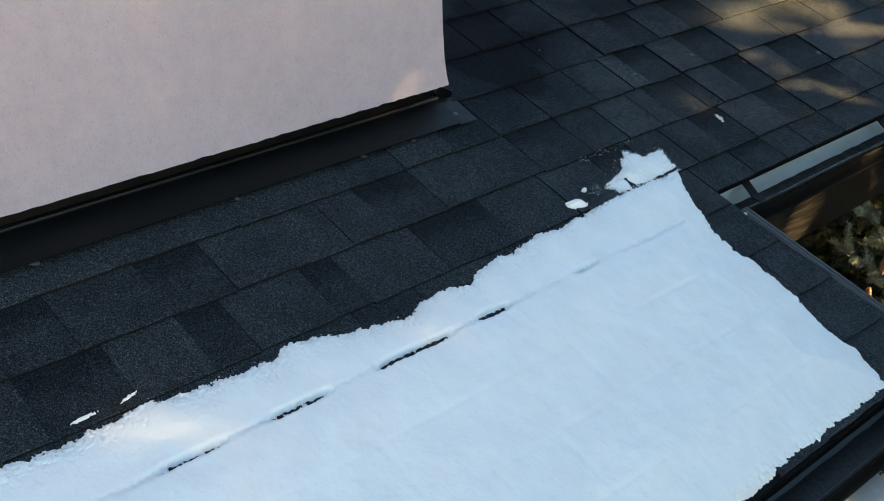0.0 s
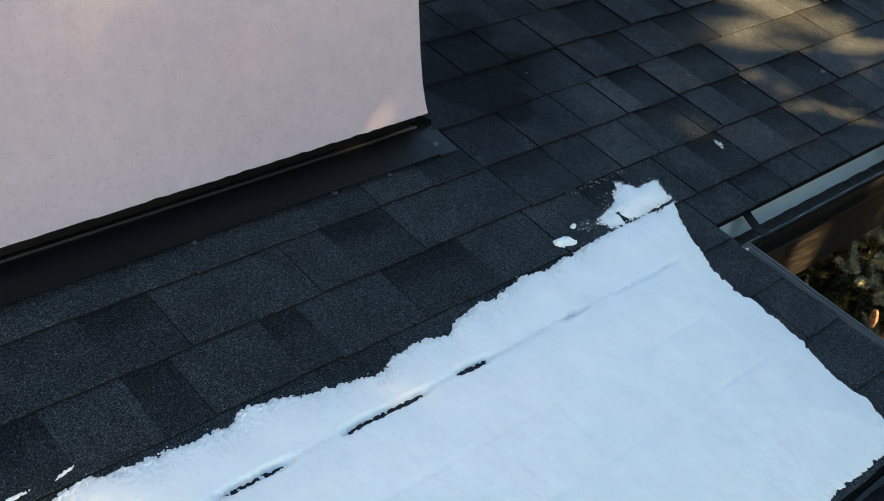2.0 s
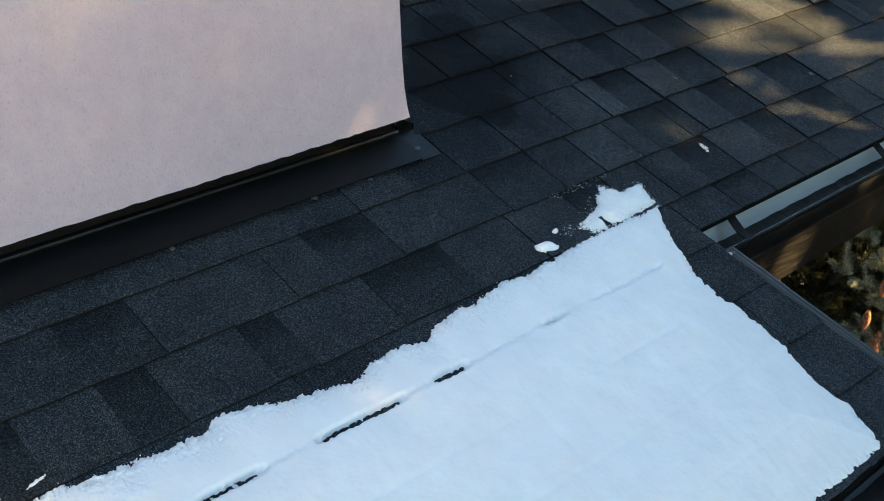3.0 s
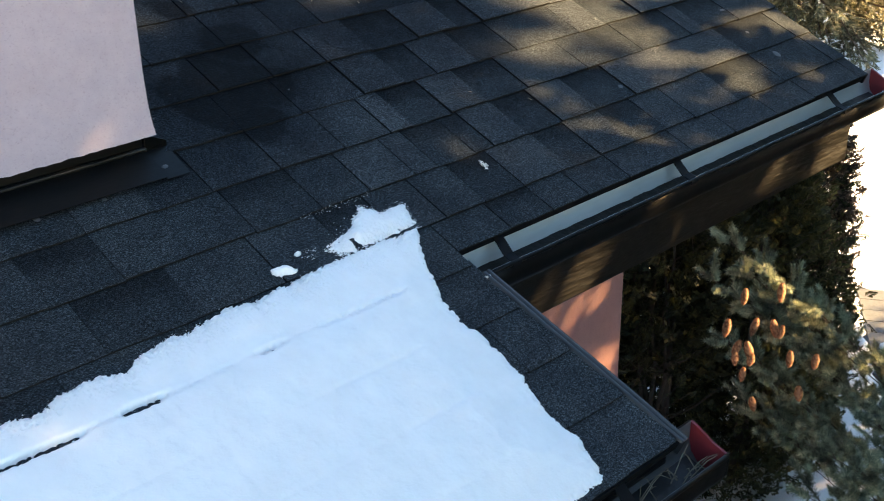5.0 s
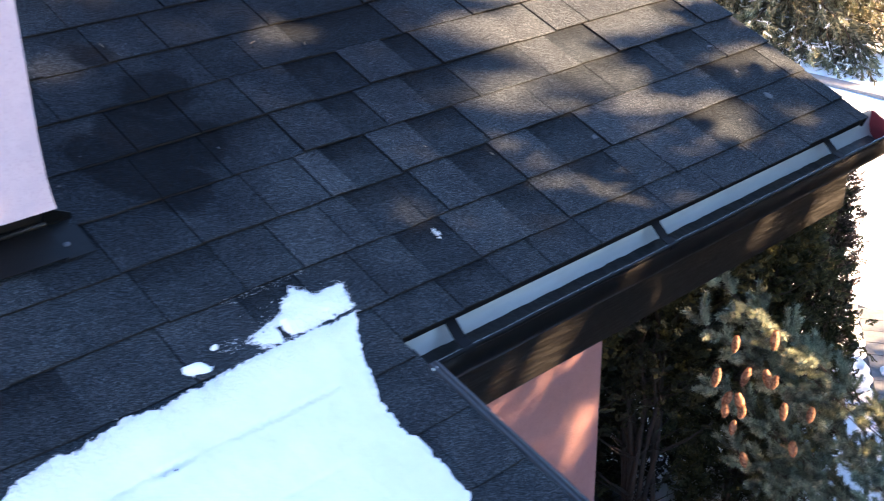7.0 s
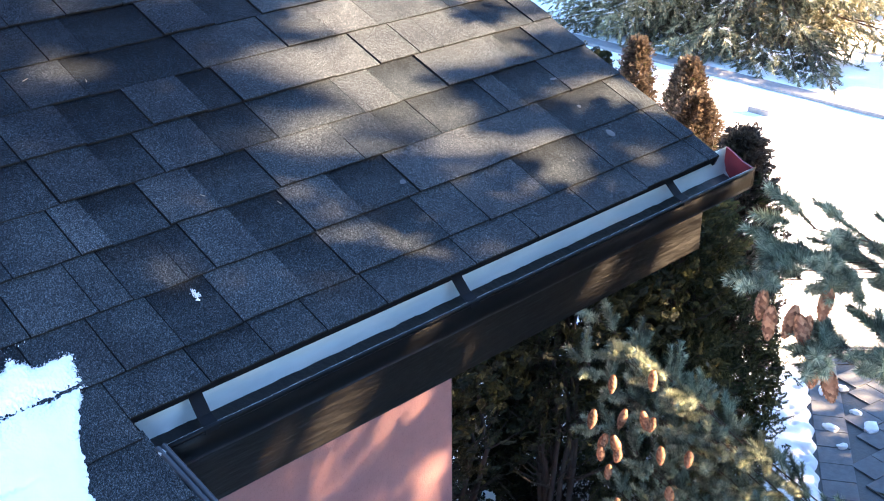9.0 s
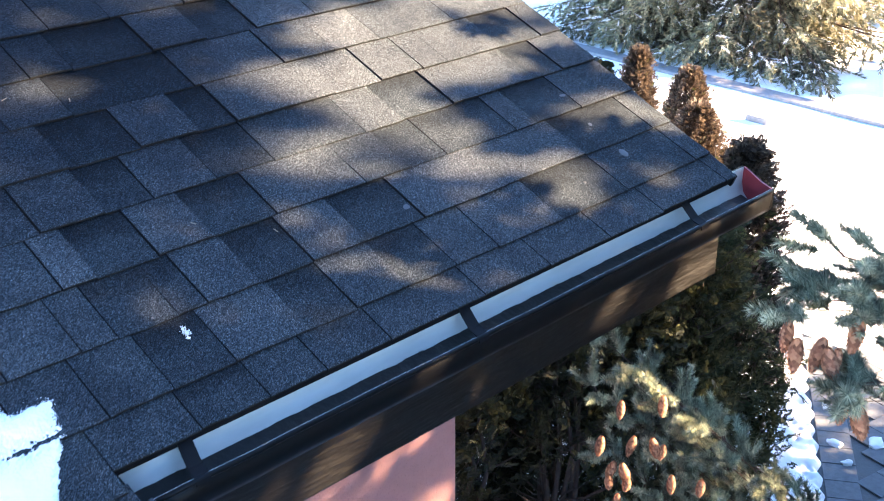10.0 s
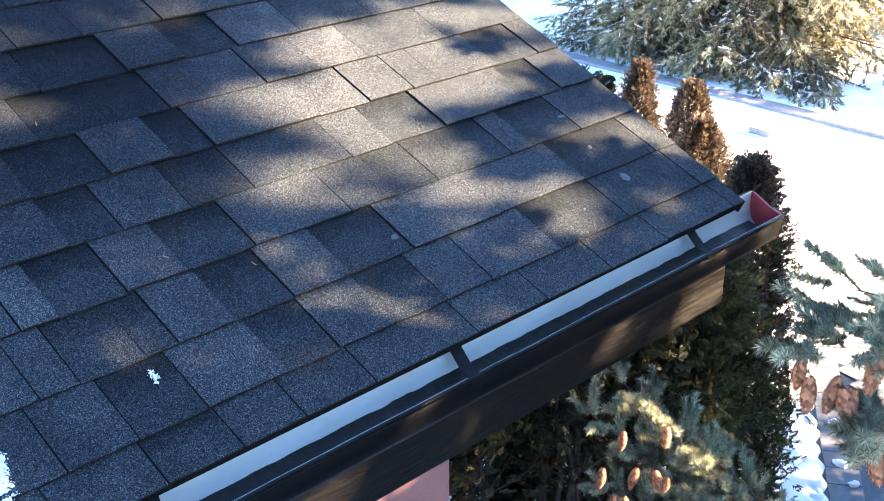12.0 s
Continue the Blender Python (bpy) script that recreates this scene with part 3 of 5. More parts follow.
def snow_height(U, V):
    top = np.interp(U, TOP_U, TOP_V) + 0.0055 * wander(U, 1.0, 46.0) + 0.0035 * wander(U, 2.0, 150.0)
    side = np.interp(V, SIDE_V, SIDE_U) + 0.004 * wander(V, 3.0, 60.0) + 0.002 * wander(V, 4.0, 220.0)
    bottom = -0.622 + 0.006 * wander(U, 5.0, 31.0) + 0.0012 * wander(U, 6.0, 170.0)
    d = np.minimum(np.minimum(top - V, side - U), V - bottom) + 0.0035 * wander2(U, V, 5.0, 160.0) * (0.3 + 0.7 * smooth(V - bottom, 0.0, 0.1)) + 0.0045 * wander2(U, V, 7.0, 520.0, 2) * np.maximum(smooth(np.abs(top - V), 0.03, 0.0), 0.7 * smooth(np.abs(V - bottom), 0.02, 0.0))
    body = smooth(V, 0.0, -0.12)
    thin = np.maximum(np.exp(-np.clip(top - V, 0, 1) / (0.020 + 0.014 * wander(U, 7.0, 30.0))), 0.7 * np.exp(-np.clip(np.minimum(side - U, V - bottom), 0, 1) / 0.008))
    depth = (0.011 + 0.013 * body) * (0.3 + 0.7 * smooth(V - bottom, 0.0, 0.18))
    h = depth * (np.clip(d, 0, 0.035) / 0.035) ** 0.8 + np.minimum(d, 0) * 1.5
    h += (0.0012 + 0.0008 * body) * wander2(U, V, 1.0, 20.0) * smooth(d, 0.0, 0.03)
    h += 0.0007 * wander2(U, V, 2.0, 90.0) + 0.0004 * wander2(U, V, 3.0, 420.0, 2)
    for k in range(-4, 0):
        line = FIRST + COURSE * k + 0.0025 * wander(U, 8.0 + k, 14.0) + 0.004
        if k == -1:
            open_ = 0.05 + 0.16 * wander(U, 9.0, 9.0)
            for a, b, s in OPEN:
                open_ = np.maximum(open_, s * smooth(U, a - 0.03, a + 0.02) * (1 - smooth(U, b - 0.02, b + 0.03)))
            grit = 1 + 0.9 * wander2(U, V, 12.0, 380.0, 2)
            h -= 0.042 * np.maximum(open_, 0) * grit * np.exp(-(((V - line) / 0.0065) ** 2)) * (0.6 + 0.8 * specks(U, V, 52))
            h += 0.0010 * smooth(V, line - 0.03, line) * (V < line)
        else:
            open_ = np.maximum(0.25 + 0.5 * wander(U, 11.0 + k, 7.0), 0.0)
            h -= 0.0042 * open_ * np.exp(-(((V - line) / 0.006) ** 2))
        joint = ((U + 0.31 * k) / 0.165) % 1.0
        h -= 0.0011 * np.exp(-(((joint - 0.5) / 0.05) ** 2)) * smooth(V, line - 0.15, line - 0.10) * (V < line) * smooth(wander(U, 3.3 * k, 4.0), 0.0, 0.5)
    h = np.where(d > 0, np.minimum(h, 0.0025 + 0.14 * np.clip(d, 0, 1)), h)
    return h - 0.011 * thin * smooth(specks(U, V, 50), 0.5, 1.0)


def crumbs(name, U, V, H, size, seed):
    """Loose grains of snow: little four-faced lumps."""
    r = np.random.RandomState(seed)
    n = len(U)
    C = np.stack([-V * CP + H * SP, U, EAVE + V * SP + H * CP], -1)
    corner = np.array([(1, 0, -0.5), (-0.6, 0.9, -0.5), (-0.6, -0.9, -0.5), (0, 0, 0.9)])
    P = C[:, None] + (corner[None] * (0.6 + 0.8 * r.rand(n, 4, 1)) + 0.25 * r.randn(n, 4, 3)) * (size * (0.5 + r.rand(n) ** 2 * 1.2))[:, None, None]
    F = np.array([(0, 1, 3), (1, 2, 3), (2, 0, 3), (0, 2, 1)])[None] + (np.arange(n) * 4)[:, None, None]
    return mesh_from(name, P.reshape(-1, 3), F.reshape(-1, 3), SNOW)


snow_bed = heightfield("snow_cover", -2.15, 0.02, -0.665, 0.004, 0.0036, snow_height, SNOW)
tagged(snow_bed, "thin wet snow sheet cracked along the shingle courses", "snow", kind="stuff")
snow_rim = heightfield("snow_rim", -2.05, 0.0, 0.0, 0.125, 0.0017, snow_height, SNOW)
tagged(snow_rim, "thin grainy melting rim of the snow sheet", "snow", kind="stuff")


r = np.random.RandomState(40)
ragged = -2.0 + 1.95 * r.rand(3000)
beyond = np.interp(ragged, TOP_U, TOP_V) + 0.0055 * wander(ragged, 1.0, 46.0) + 0.0035 * wander(ragged, 2.0, 150.0) - 0.006 + 0.0026 * r.exponential(1.0, 3000) * (0.5 + 0.9 * r.rand(3000)) * np.clip(0.7 + wander(ragged, 5.0, 17.0), 0.1, 2)
below = -0.18 - 0.9 * r.rand(250) ** 2
crack = FIRST - COURSE + 0.006 * r.randn(250) + 0.004
dusty = np.concatenate([ragged, below, -0.29 + 0.2 * r.rand(90), -0.335 + 0.014 * r.randn(60), -0.18 + 0.05 * r.randn(70)])
dusty_v = np.concatenate([beyond, crack, 0.236 + 0.004 * r.randn(90), 0.137 + 0.007 * r.randn(60), 0.165 + 0.02 * r.randn(70)])
grains = crumbs("snow_grains", dusty, dusty_v, 0.0035 + 0 * dusty, 0.0008, 41)
tagged(grains, "loose grains of snow along the melting edge", "snow", kind="stuff")


def patch(label, cu, cv, ru, rv, depth, seed, spin=0.0, rough=0.35):
    """A small leftover of snow with a ragged outline."""
    c, s = math.cos(radians(spin)), math.sin(radians(spin))
    def h(U, V):
        a, b = ((U - cu) * c + (V - cv) * s) / ru, (-(U - cu) * s + (V - cv) * c) / rv
        d = 1 - np.sqrt(a * a + b * b) + rough * wander2(U, V, seed, 0.9 / min(ru, rv) * 2.2)
        return depth * np.clip(d, 0, 1) ** 0.6 + np.minimum(d, 0) * 0.07 + 0.0007 * wander2(U, V, seed + 1, 300.0, 2)
    r = max(ru, rv) * 1.6
    ob = heightfield("snow_patch", cu - r, cu + r, cv - r, cv + r, max(0.0018, r / 40), h, SNOW, 0.0125)
    return tagged(ob, label, "snow patch", "snow leftovers on the shingles", "stuff" if rough > 0.5 else "")


REMNANT = ((-0.056, 0.112), (-0.041, 0.175), (-0.112, 0.173), (-0.139, 0.212), (-0.202, 0.164), (-0.298, 0.132), (-0.28, 0.104), (-0.212, 0.100))


def remnant_height(U, V):
    """Wedge of snow left above the sheet: the depth grows away from its outline."""
    d, inside = np.full(U.shape, 9.0), np.zeros(U.shape, bool)
    for (a, b), (c, e) in zip(REMNANT, REMNANT[1:] + REMNANT[:1]):
        t = np.clip(((U - a) * (c - a) + (V - b) * (e - b)) / ((c - a) ** 2 + (e - b) ** 2), 0, 1)
        d = np.minimum(d, np.hypot(U - a - t * (c - a), V - b - t * (e - b)))
        inside ^= ((b > V) != (e > V)) & (U < (c - a) * (V - b) / (e - b + 1e-9) + a)
    d = np.where(inside, d, -d) + 0.006 * wander2(U, V, 4.0, 110.0) + 0.004 * wander2(U, V, 6.0, 420.0, 2)
    thin = 1 - 0.55 * smooth(U, -0.20, -0.27) - 0.45 * smooth(U, -0.10, -0.06)
    return 0.013 * thin * (np.clip(d, 0, 0.04) / 0.04) ** 0.6 - 0.012 * np.exp(-np.clip(d, 0, 1) / 0.012) * smooth(specks(U, V, 54), 0.45, 1.0) + np.minimum(d, 0) * 1.2 + 0.0010 * wander2(U, V, 3.0, 300.0, 2) - 0.016 * np.exp(-(((U + 0.222) / 0.010) ** 2)) * (V < 0.14)


r = np.random.RandomState(44)
rim = np.array([np.array(a) * (1 - t) + np.array(b) * t for a, b in zip(REMNANT, REMNANT[1:] + REMNANT[:1]) for t in r.rand(60)]) + 0.0035 * r.randn(480, 2)
loose = crumbs("snow_grains", rim[:, 0], rim[:, 1], 0.0035 + 0.003 * r.rand(480), 0.0009, 45)
tagged(loose, "loose grains of snow round the wedge of snow", "snow", kind="stuff")
tagged(heightfield("snow_patch", -0.34, 0.0, 0.07, 0.25, 0.0016, remnant_height, SNOW, 0.0125), "ragged white wedge of snow above the snow sheet", "snow patch", "snow leftovers on the shingles")
patch("small rounded lump of white snow", -0.420, 0.121, 0.026, 0.014, 0.011, 3.0, -14.0, 0.38)
patch("tiny crumb of white snow on shingles", -0.362, 0.150, 0.008, 0.0055, 0.006, 4.0, 0.0, 0.15)
clot = np.random.RandomState(46)
bit = crumbs("snow_patch", 0.249 + 0.0035 * clot.randn(80), 0.199 + 0.0075 * clot.randn(80), 0.002 + 0.003 * clot.rand(80), 0.0019, 47)
tagged(bit, "small crumbled clot of white snow on dark shingles", "snow patch", "snow leftovers on the shingles", "stuff")
patch("thin smear of white snow on dark shingles", -1.665, 0.112, 0.022, 0.0035, 0.0012, 8.0, 4.0, 0.8)
patch("thin smear of white snow on dark shingles", -1.580, 0.116, 0.016, 0.0028, 0.001, 8.6, 14.0, 0.8)



# ---- flecks of ice and grit ----
def fleck(label, u, v, r, seed, h=0.0125, material=ICE, name="ice_fleck", flat=0.25):
    bm = bmesh.new()
    ring = []
    n = 14
    top = bm.verts.new((0, 0, r * flat))
    for k, (q, z) in enumerate(((0.6, 0.85), (1.0, 0.0))):
        ring.append([bm.verts.new((q * r * (1 + 0.17 * noise.noise((math.cos(i * math.tau / n) * 1.3, math.sin(i * math.tau / n) * 1.3, seed))) * math.cos(i * math.tau / n) * 1.25,
                                   q * r * (1 + 0.17 * noise.noise((math.cos(i * math.tau / n) * 1.3, math.sin(i * math.tau / n) * 1.3, seed))) * math.sin(i * math.tau / n), z * r * flat)) for i in range(n)])
    for i in range(n):
        j = (i + 1) % n
        bm.faces.new((top, ring[0][i], ring[0][j]))
        bm.faces.new((ring[0][i], ring[1][i], ring[1][j], ring[0][j]))
    ob = obj(name, bm, material, True)
    ob.matrix_world = roof_pose(u, v, h, seed * 40)
    return tagged(ob, label, name.replace("_", " "), "ice flecks on the roof")


# ---- plants ----
def needles(count, length, reach, width, seed, lean=0.75):
    """One shoot along z: thin needles set round a stem. Returns places and triangles."""
    r = np.random.RandomState(seed)
    t = np.sort(r.rand(count)) * length
    a = r.rand(count) * math.tau
    lean = lean + 0.5 * r.rand(count) - 0.45 * (t / length) ** 4
    out = np.stack([np.cos(a) * np.sin(lean), np.sin(a) * np.sin(lean), np.cos(lean)], -1)
    n = reach * (0.75 + 0.4 * r.rand(count)) * (1 - 0.15 * (t / length) ** 3)
    base = np.stack([0 * t, 0 * t, t], -1)
    side = np.cross(out, np.array([0.3, 0.2, 1.0]))
    side /= np.linalg.norm(side, axis=1, keepdims=True)
    tip = base + out * n[:, None]
    verts = np.stack([base + side * width, tip, base - side * width], 1).reshape(-1, 3)
    faces = np.arange(count * 3).reshape(-1, 3)
    return verts, faces


def spray(count, length, width, seed):
    """One flat fan of scale leaves in the x z plane."""
    r = np.random.RandomState(seed)
    verts = []
    for i in range(count):
        t = (i + 0.5) / count
        s = 1 if i % 2 else -1
        base = np.array([0, 0, t * length * 0.8])
        d = np.array([s * (0.75 - 0.45 * t), 0.35 * (r.rand() - 0.5), 0.8])
        d /= np.linalg.norm(d)
        l = length * (0.42 - 0.2 * t) * (0.8 + 0.5 * r.rand())
        w = np.array([d[2], 0.4 * (r.rand() - 0.5), -d[0]]) * width
        verts += [base, base + d * l + w * 1.1, base + d * l * 0.9 - w * 1.1]
    return np.array(verts), np.arange(count * 3).reshape(-1, 3)


def scatter(templates, places, ways, sizes, seed):
    """All shoots as one set of places and faces: each template's z turned into its way."""
    r = np.random.RandomState(seed)
    V, F, base = [], [], 0
    places, ways, sizes = np.asarray(places), np.asarray(ways, float), np.asarray(sizes)
    ways = ways / np.linalg.norm(ways, axis=1, keepdims=True)
    pick = r.randint(len(templates), size=len(places))
    for k, (tv, tf) in enumerate(templates):
        sel = np.where(pick == k)[0]
        if not len(sel):
            continue
        w = ways[sel]
        h = np.where(np.abs(w[:, 2:]) < 0.9, np.array([[0, 0, 1.0]]), np.array([[1.0, 0, 0]]))
        x = np.cross(h, w)
        x /= np.linalg.norm(x, axis=1, keepdims=True)
        y = np.cross(w, x)
        a = r.rand(len(sel)) * math.tau
        x, y = x * np.cos(a)[:, None] + y * np.sin(a)[:, None], y * np.cos(a)[:, None] - x * np.sin(a)[:, None]
        B = np.stack([x, y, w], 1)
        P = np.einsum("vi,mij->mvj", tv, B) * sizes[sel][:, None, None] + places[sel][:, None]
        V.append(P.reshape(-1, 3))
        F.append((tf[None] + (np.arange(len(sel)) * len(tv))[:, None, None]).reshape(-1, tf.shape[1]) + base)
        base += len(sel) * len(tv)
    return np.concatenate(V), np.concatenate(F)


def tubes(lines, sides=6):
    """Tapered limbs as one set of places and faces; a line is a list of (place, radius)."""
    V, F, base = [], [], 0
    for line in lines:
        for i, (p, rad) in enumerate(line):
            q = np.asarray(line[min(i + 1, len(line) - 1)][0]) - np.asarray(line[max(i - 1, 0)][0])
            q = q / (np.linalg.norm(q) + 1e-9)
            x = np.cross(q, (0.31, 0.2, 0.93) if abs(q[2]) < 0.9 else (1, 0, 0))
            x /= np.linalg.norm(x)
            y = np.cross(q, x)
            for s in range(sides):
                a = s * math.tau / sides
                V.append(np.asarray(p) + rad * (math.cos(a) * x + math.sin(a) * y))
        for i in range(len(line) - 1):
            for s in range(sides):
                F.append((base + i * sides + s, base + i * sides + (s + 1) % sides, base + (i + 1) * sides + (s + 1) % sides, base + (i + 1) * sides + s))
        base += len(line) * sides
    return np.array(V), np.array(F)


def limb_line(start, tip, sag, rad, n=7):
    """A limb that leaves the trunk, sags and lifts its tip."""
    out = []
    for i in range(n):
        t = i / (n - 1)
        p = np.asarray(start) * (1 - t) + np.asarray(tip) * t
        p = p + np.array([0, 0, -sag * math.sin(math.pi * t) * (1 - 0.35 * t)])
        out.append((p, rad * (1 - 0.85 * t)))
    return out


def dress(line, r, step, reach, shoots, start=0.25, droop=0.15):
    """Side twigs and shoots along a limb. Adds (place, way, size) to shoots and returns the twigs' lines."""
    twigs = []
    pts = np.array([p for p, _ in line])
    seg = np.linalg.norm(np.diff(pts, axis=0), axis=1)
    total = seg.sum()
    d, side = total * start, 1
    while d < total:
        t = d / total * (len(pts) - 1)
        i = min(int(t), len(pts) - 2)
        p = pts[i] * (1 - t + i) + pts[i + 1] * (t - i)
        ahead = (pts[i + 1] - pts[i]) / seg[i]
        across = np.cross(ahead, (0, 0, 1.0))
        across /= np.linalg.norm(across) + 1e-9
        length = reach * (1.05 - 0.75 * d / total) * (0.7 + 0.6 * r.rand())
        way = ahead * (0.55 + 0.3 * r.rand()) + across * side * 0.8 + np.array([0, 0, -droop + 0.25 * (r.rand() - 0.4)])
        way /= np.linalg.norm(way)
        end = p + way * length
        twigs.append([(p, 0.0035), ((p + end) / 2 + (0, 0, -0.01), 0.0025), (end, 0.0012)])
        n = max(2, int(length / (step * 0.85)))
        for k in range(n):
            q = p + way * length * (0.25 + 0.75 * k / max(1, n - 1))
            s = 1 if k % 2 else -1
            w = way + 0.95 * s * np.cross(way, (0, 0, 1.0)) * (k < n - 1) + 0.6 * (r.rand(3) - 0.5) + np.array([0, 0, 0.05])
            shoots.append((q, w, 0.8 + 0.45 * r.rand()))
        d += step * (0.7 + 0.5 * r.rand())
        side = -side
    shoots.append((pts[-1], pts[-1] - pts[-2], 1.1))
    return twigs


GROW = 0.25


def off_gap(pts, g0, g1, way):
    """How far points lie off the sheet of light that falls along way on the line from g0 to g1."""
    g0, g1, way = np.array(g0), np.array(g1), np.array(way)
    d, e = pts - g0, g1 - g0
    d, e = d - np.outer(d @ way, way), e - way * (e @ way)
    t = np.clip(d @ e / (e @ e + 1e-9), 0, 1)
    return np.linalg.norm(d - np.outer(t, e), axis=1)


def spruce(label, base, height, radius, bare, whorl, per, step, reach, templates, needle_mat, seed, group, extra=(), gaps=(), sink=0.35, dust=0.0, droop=0.15, twigs=True):
    """A spruce: tapered trunk, whorls of sagging limbs, and a crown of shoots. gaps: lines along which no shoot grows, as (place, place, way, radius)."""
    r = np.random.RandomState(seed)
    tree = holder("spruce_tree", base, label, "spruce tree", group)
    b = np.array(base, float)
    trunk = [(b + (0.03 * math.sin(k), 0.03 * math.cos(k * 1.3), height * k / 9), 0.016 * height * (1 - k / 9.3)) for k in range(10)]
    v, f = tubes([trunk], 10)
    under(mesh_from("trunk", v, f, BARK, True), tree)
    shoots, lines = [], []
    z = bare
    while z < height * 0.98:
        w = 1 - (z - bare) / (height - bare)
        turn = r.rand() * math.tau
        for k in range(per):
            a = turn + math.tau * k / per + 0.3 * (r.rand() - 0.5)
            l = radius * (w ** 0.85) * (0.8 + 0.35 * r.rand()) + 0.06
            s = b + (0, 0, z + 0.1 * r.rand())
            e = s + np.array([math.cos(a) * l, math.sin(a) * l, -sink * l + 0.25 * l * (1 - w)])
            line = limb_line(s, e, 0.10 * l, 0.012 + 0.008 * l)
            lines.append(line)
            fine = dress(line, r, step, reach * (0.4 + 0.6 * w), shoots, 0.25, droop)
            lines += fine if twigs else []
        z += whorl * (0.8 + 0.4 * r.rand())
    for start, tip, sag, rd, st, rc in extra:
        line = limb_line(start, tip, sag, rd, 9)
        lines.append(line)
        lines += dress(line, r, st, rc, shoots, 0.35, droop)
    P = np.array([s[0] for s in shoots])
    mid = P + 0.05 * np.array([s[1] / np.linalg.norm(s[1]) for s in shoots])
    twig = np.array([line[1][0] for line in lines])
    keep, clear = np.ones(len(P), bool), np.ones(len(twig), bool)
    for g0, g1, way, rad in gaps:
        keep &= off_gap(mid, g0, g1, way) > GROW * rad + rad * (0.45 + 1.25 * r.rand(len(P)))
        clear &= off_gap(twig, g0, g1, way) > 0.02 + rad
        if rad > 0.028:
            for n, line in enumerate(lines):
                if len(line) > 3:
                    clear[n] &= bool((off_gap(np.array([p for p, _ in line]), g0, g1, way) > rad * 0.9).all())
    lines = [line for line, c in zip(lines, clear) if c]
    v, f = tubes(lines, 4)
    under(tagged(mesh_from("limb", v, f, TWIG, True), kind="stuff"), tree)
    v, f = scatter(templates, P[keep], np.array([s[1] for s in shoots])[keep], np.array([s[2] for s in shoots])[keep], seed)
    under(mesh_from("crown", v, f, needle_mat), tree)
    if dust:
        pick = r.rand(len(P)) < dust * (0.4 + 1.6 * (np.sin(P[:, 0] * 2.1) * np.sin(P[:, 1] * 2.7 + P[:, 2] * 2.0) > 0.1))
        W = np.array([s[1] for s in shoots])[pick] * (1, 1, 0.3)
        v, f = scatter([needles(40, 0.26, 0.055, 0.006, 91, 0.6), needles(36, 0.22, 0.06, 0.006, 92, 0.6)], P[pick] + (0, 0, 0.03), W, 0.4 + 0.4 * r.rand(int(pick.sum())), seed + 1)
        under(tagged(mesh_from("snow_dusting", v, f, SNOW), "thin snow lying on the branches"), tree)
    return tree


def fingers(line, r, shoots, first):
    """Full side fingers on a limb's outer part: each twig is clothed to its end and forks near its tip. Returns the twigs' lines."""
    twigs = []
    pts = np.array([p for p, _ in line])
    way0 = pts[-1] - pts[-3]
    way0 /= np.linalg.norm(way0)
    total = np.linalg.norm(pts[-1] - pts[0])
    d, side = total * first, 1
    while d < total:
        t = d / total * (len(pts) - 1)
        i = min(int(t), len(pts) - 2)
        p = pts[i] * (1 - t + i) + pts[i + 1] * (t - i)
        across = np.cross(way0, (0, 0, 1.0))
        across /= np.linalg.norm(across)
        way = way0 * (0.45 + 0.3 * r.rand()) + across * side * (0.55 + 0.4 * r.rand()) + np.array([0, 0, 0.02 + 0.36 * r.rand()])
        way /= np.linalg.norm(way)
        length = 0.085 + 0.07 * r.rand()
        twigs.append([(p, 0.003), (p + way * length * 0.5, 0.0022), (p + way * length, 0.0012)])
        shoots.append((p + way * length * 0.15, way, 0.9 + 0.3 * r.rand()))
        shoots.append((p + way * length * 0.75, way + 0.2 * r.randn(3), 0.9 + 0.2 * r.rand()))
        fork = way + 0.9 * side * np.cross(way, (0.2, 0.1, 1.0)) + 0.2 * r.randn(3)
        shoots.append((p + way * length * (0.35 + 0.3 * r.rand()), fork, 0.75 + 0.3 * r.rand()))
        d += 0.058 + 0.03 * r.rand()
        side = -side
    shoots.append((pts[-1], way0, 1.1))
    return twigs


def brush(s):
    """One full shoot: short broad needles inside, long fine ones outside."""
    a, fa = needles(230, 0.070, 0.0265, 0.0014, s, 0.95)
    b, fb = needles(60, 0.068, 0.0165, 0.0034, s + 50, 1.05)
    return np.concatenate([a, b]), np.concatenate([fa, fb + len(a)])


SHOOT_NEAR = [brush(s) for s in (1, 2, 3, 4)]
SHOOT_SHADE = [needles(11, 0.10, 0.065, 0.019, s) for s in (5, 6, 7)]
SHOOT_FAR = [needles(34, 0.34, 0.085, 0.0135, s, 0.55) for s in (8, 9, 10)]
SPRAYS = [spray(10, 0.072, 0.0062, s) for s in (11, 12, 13)]


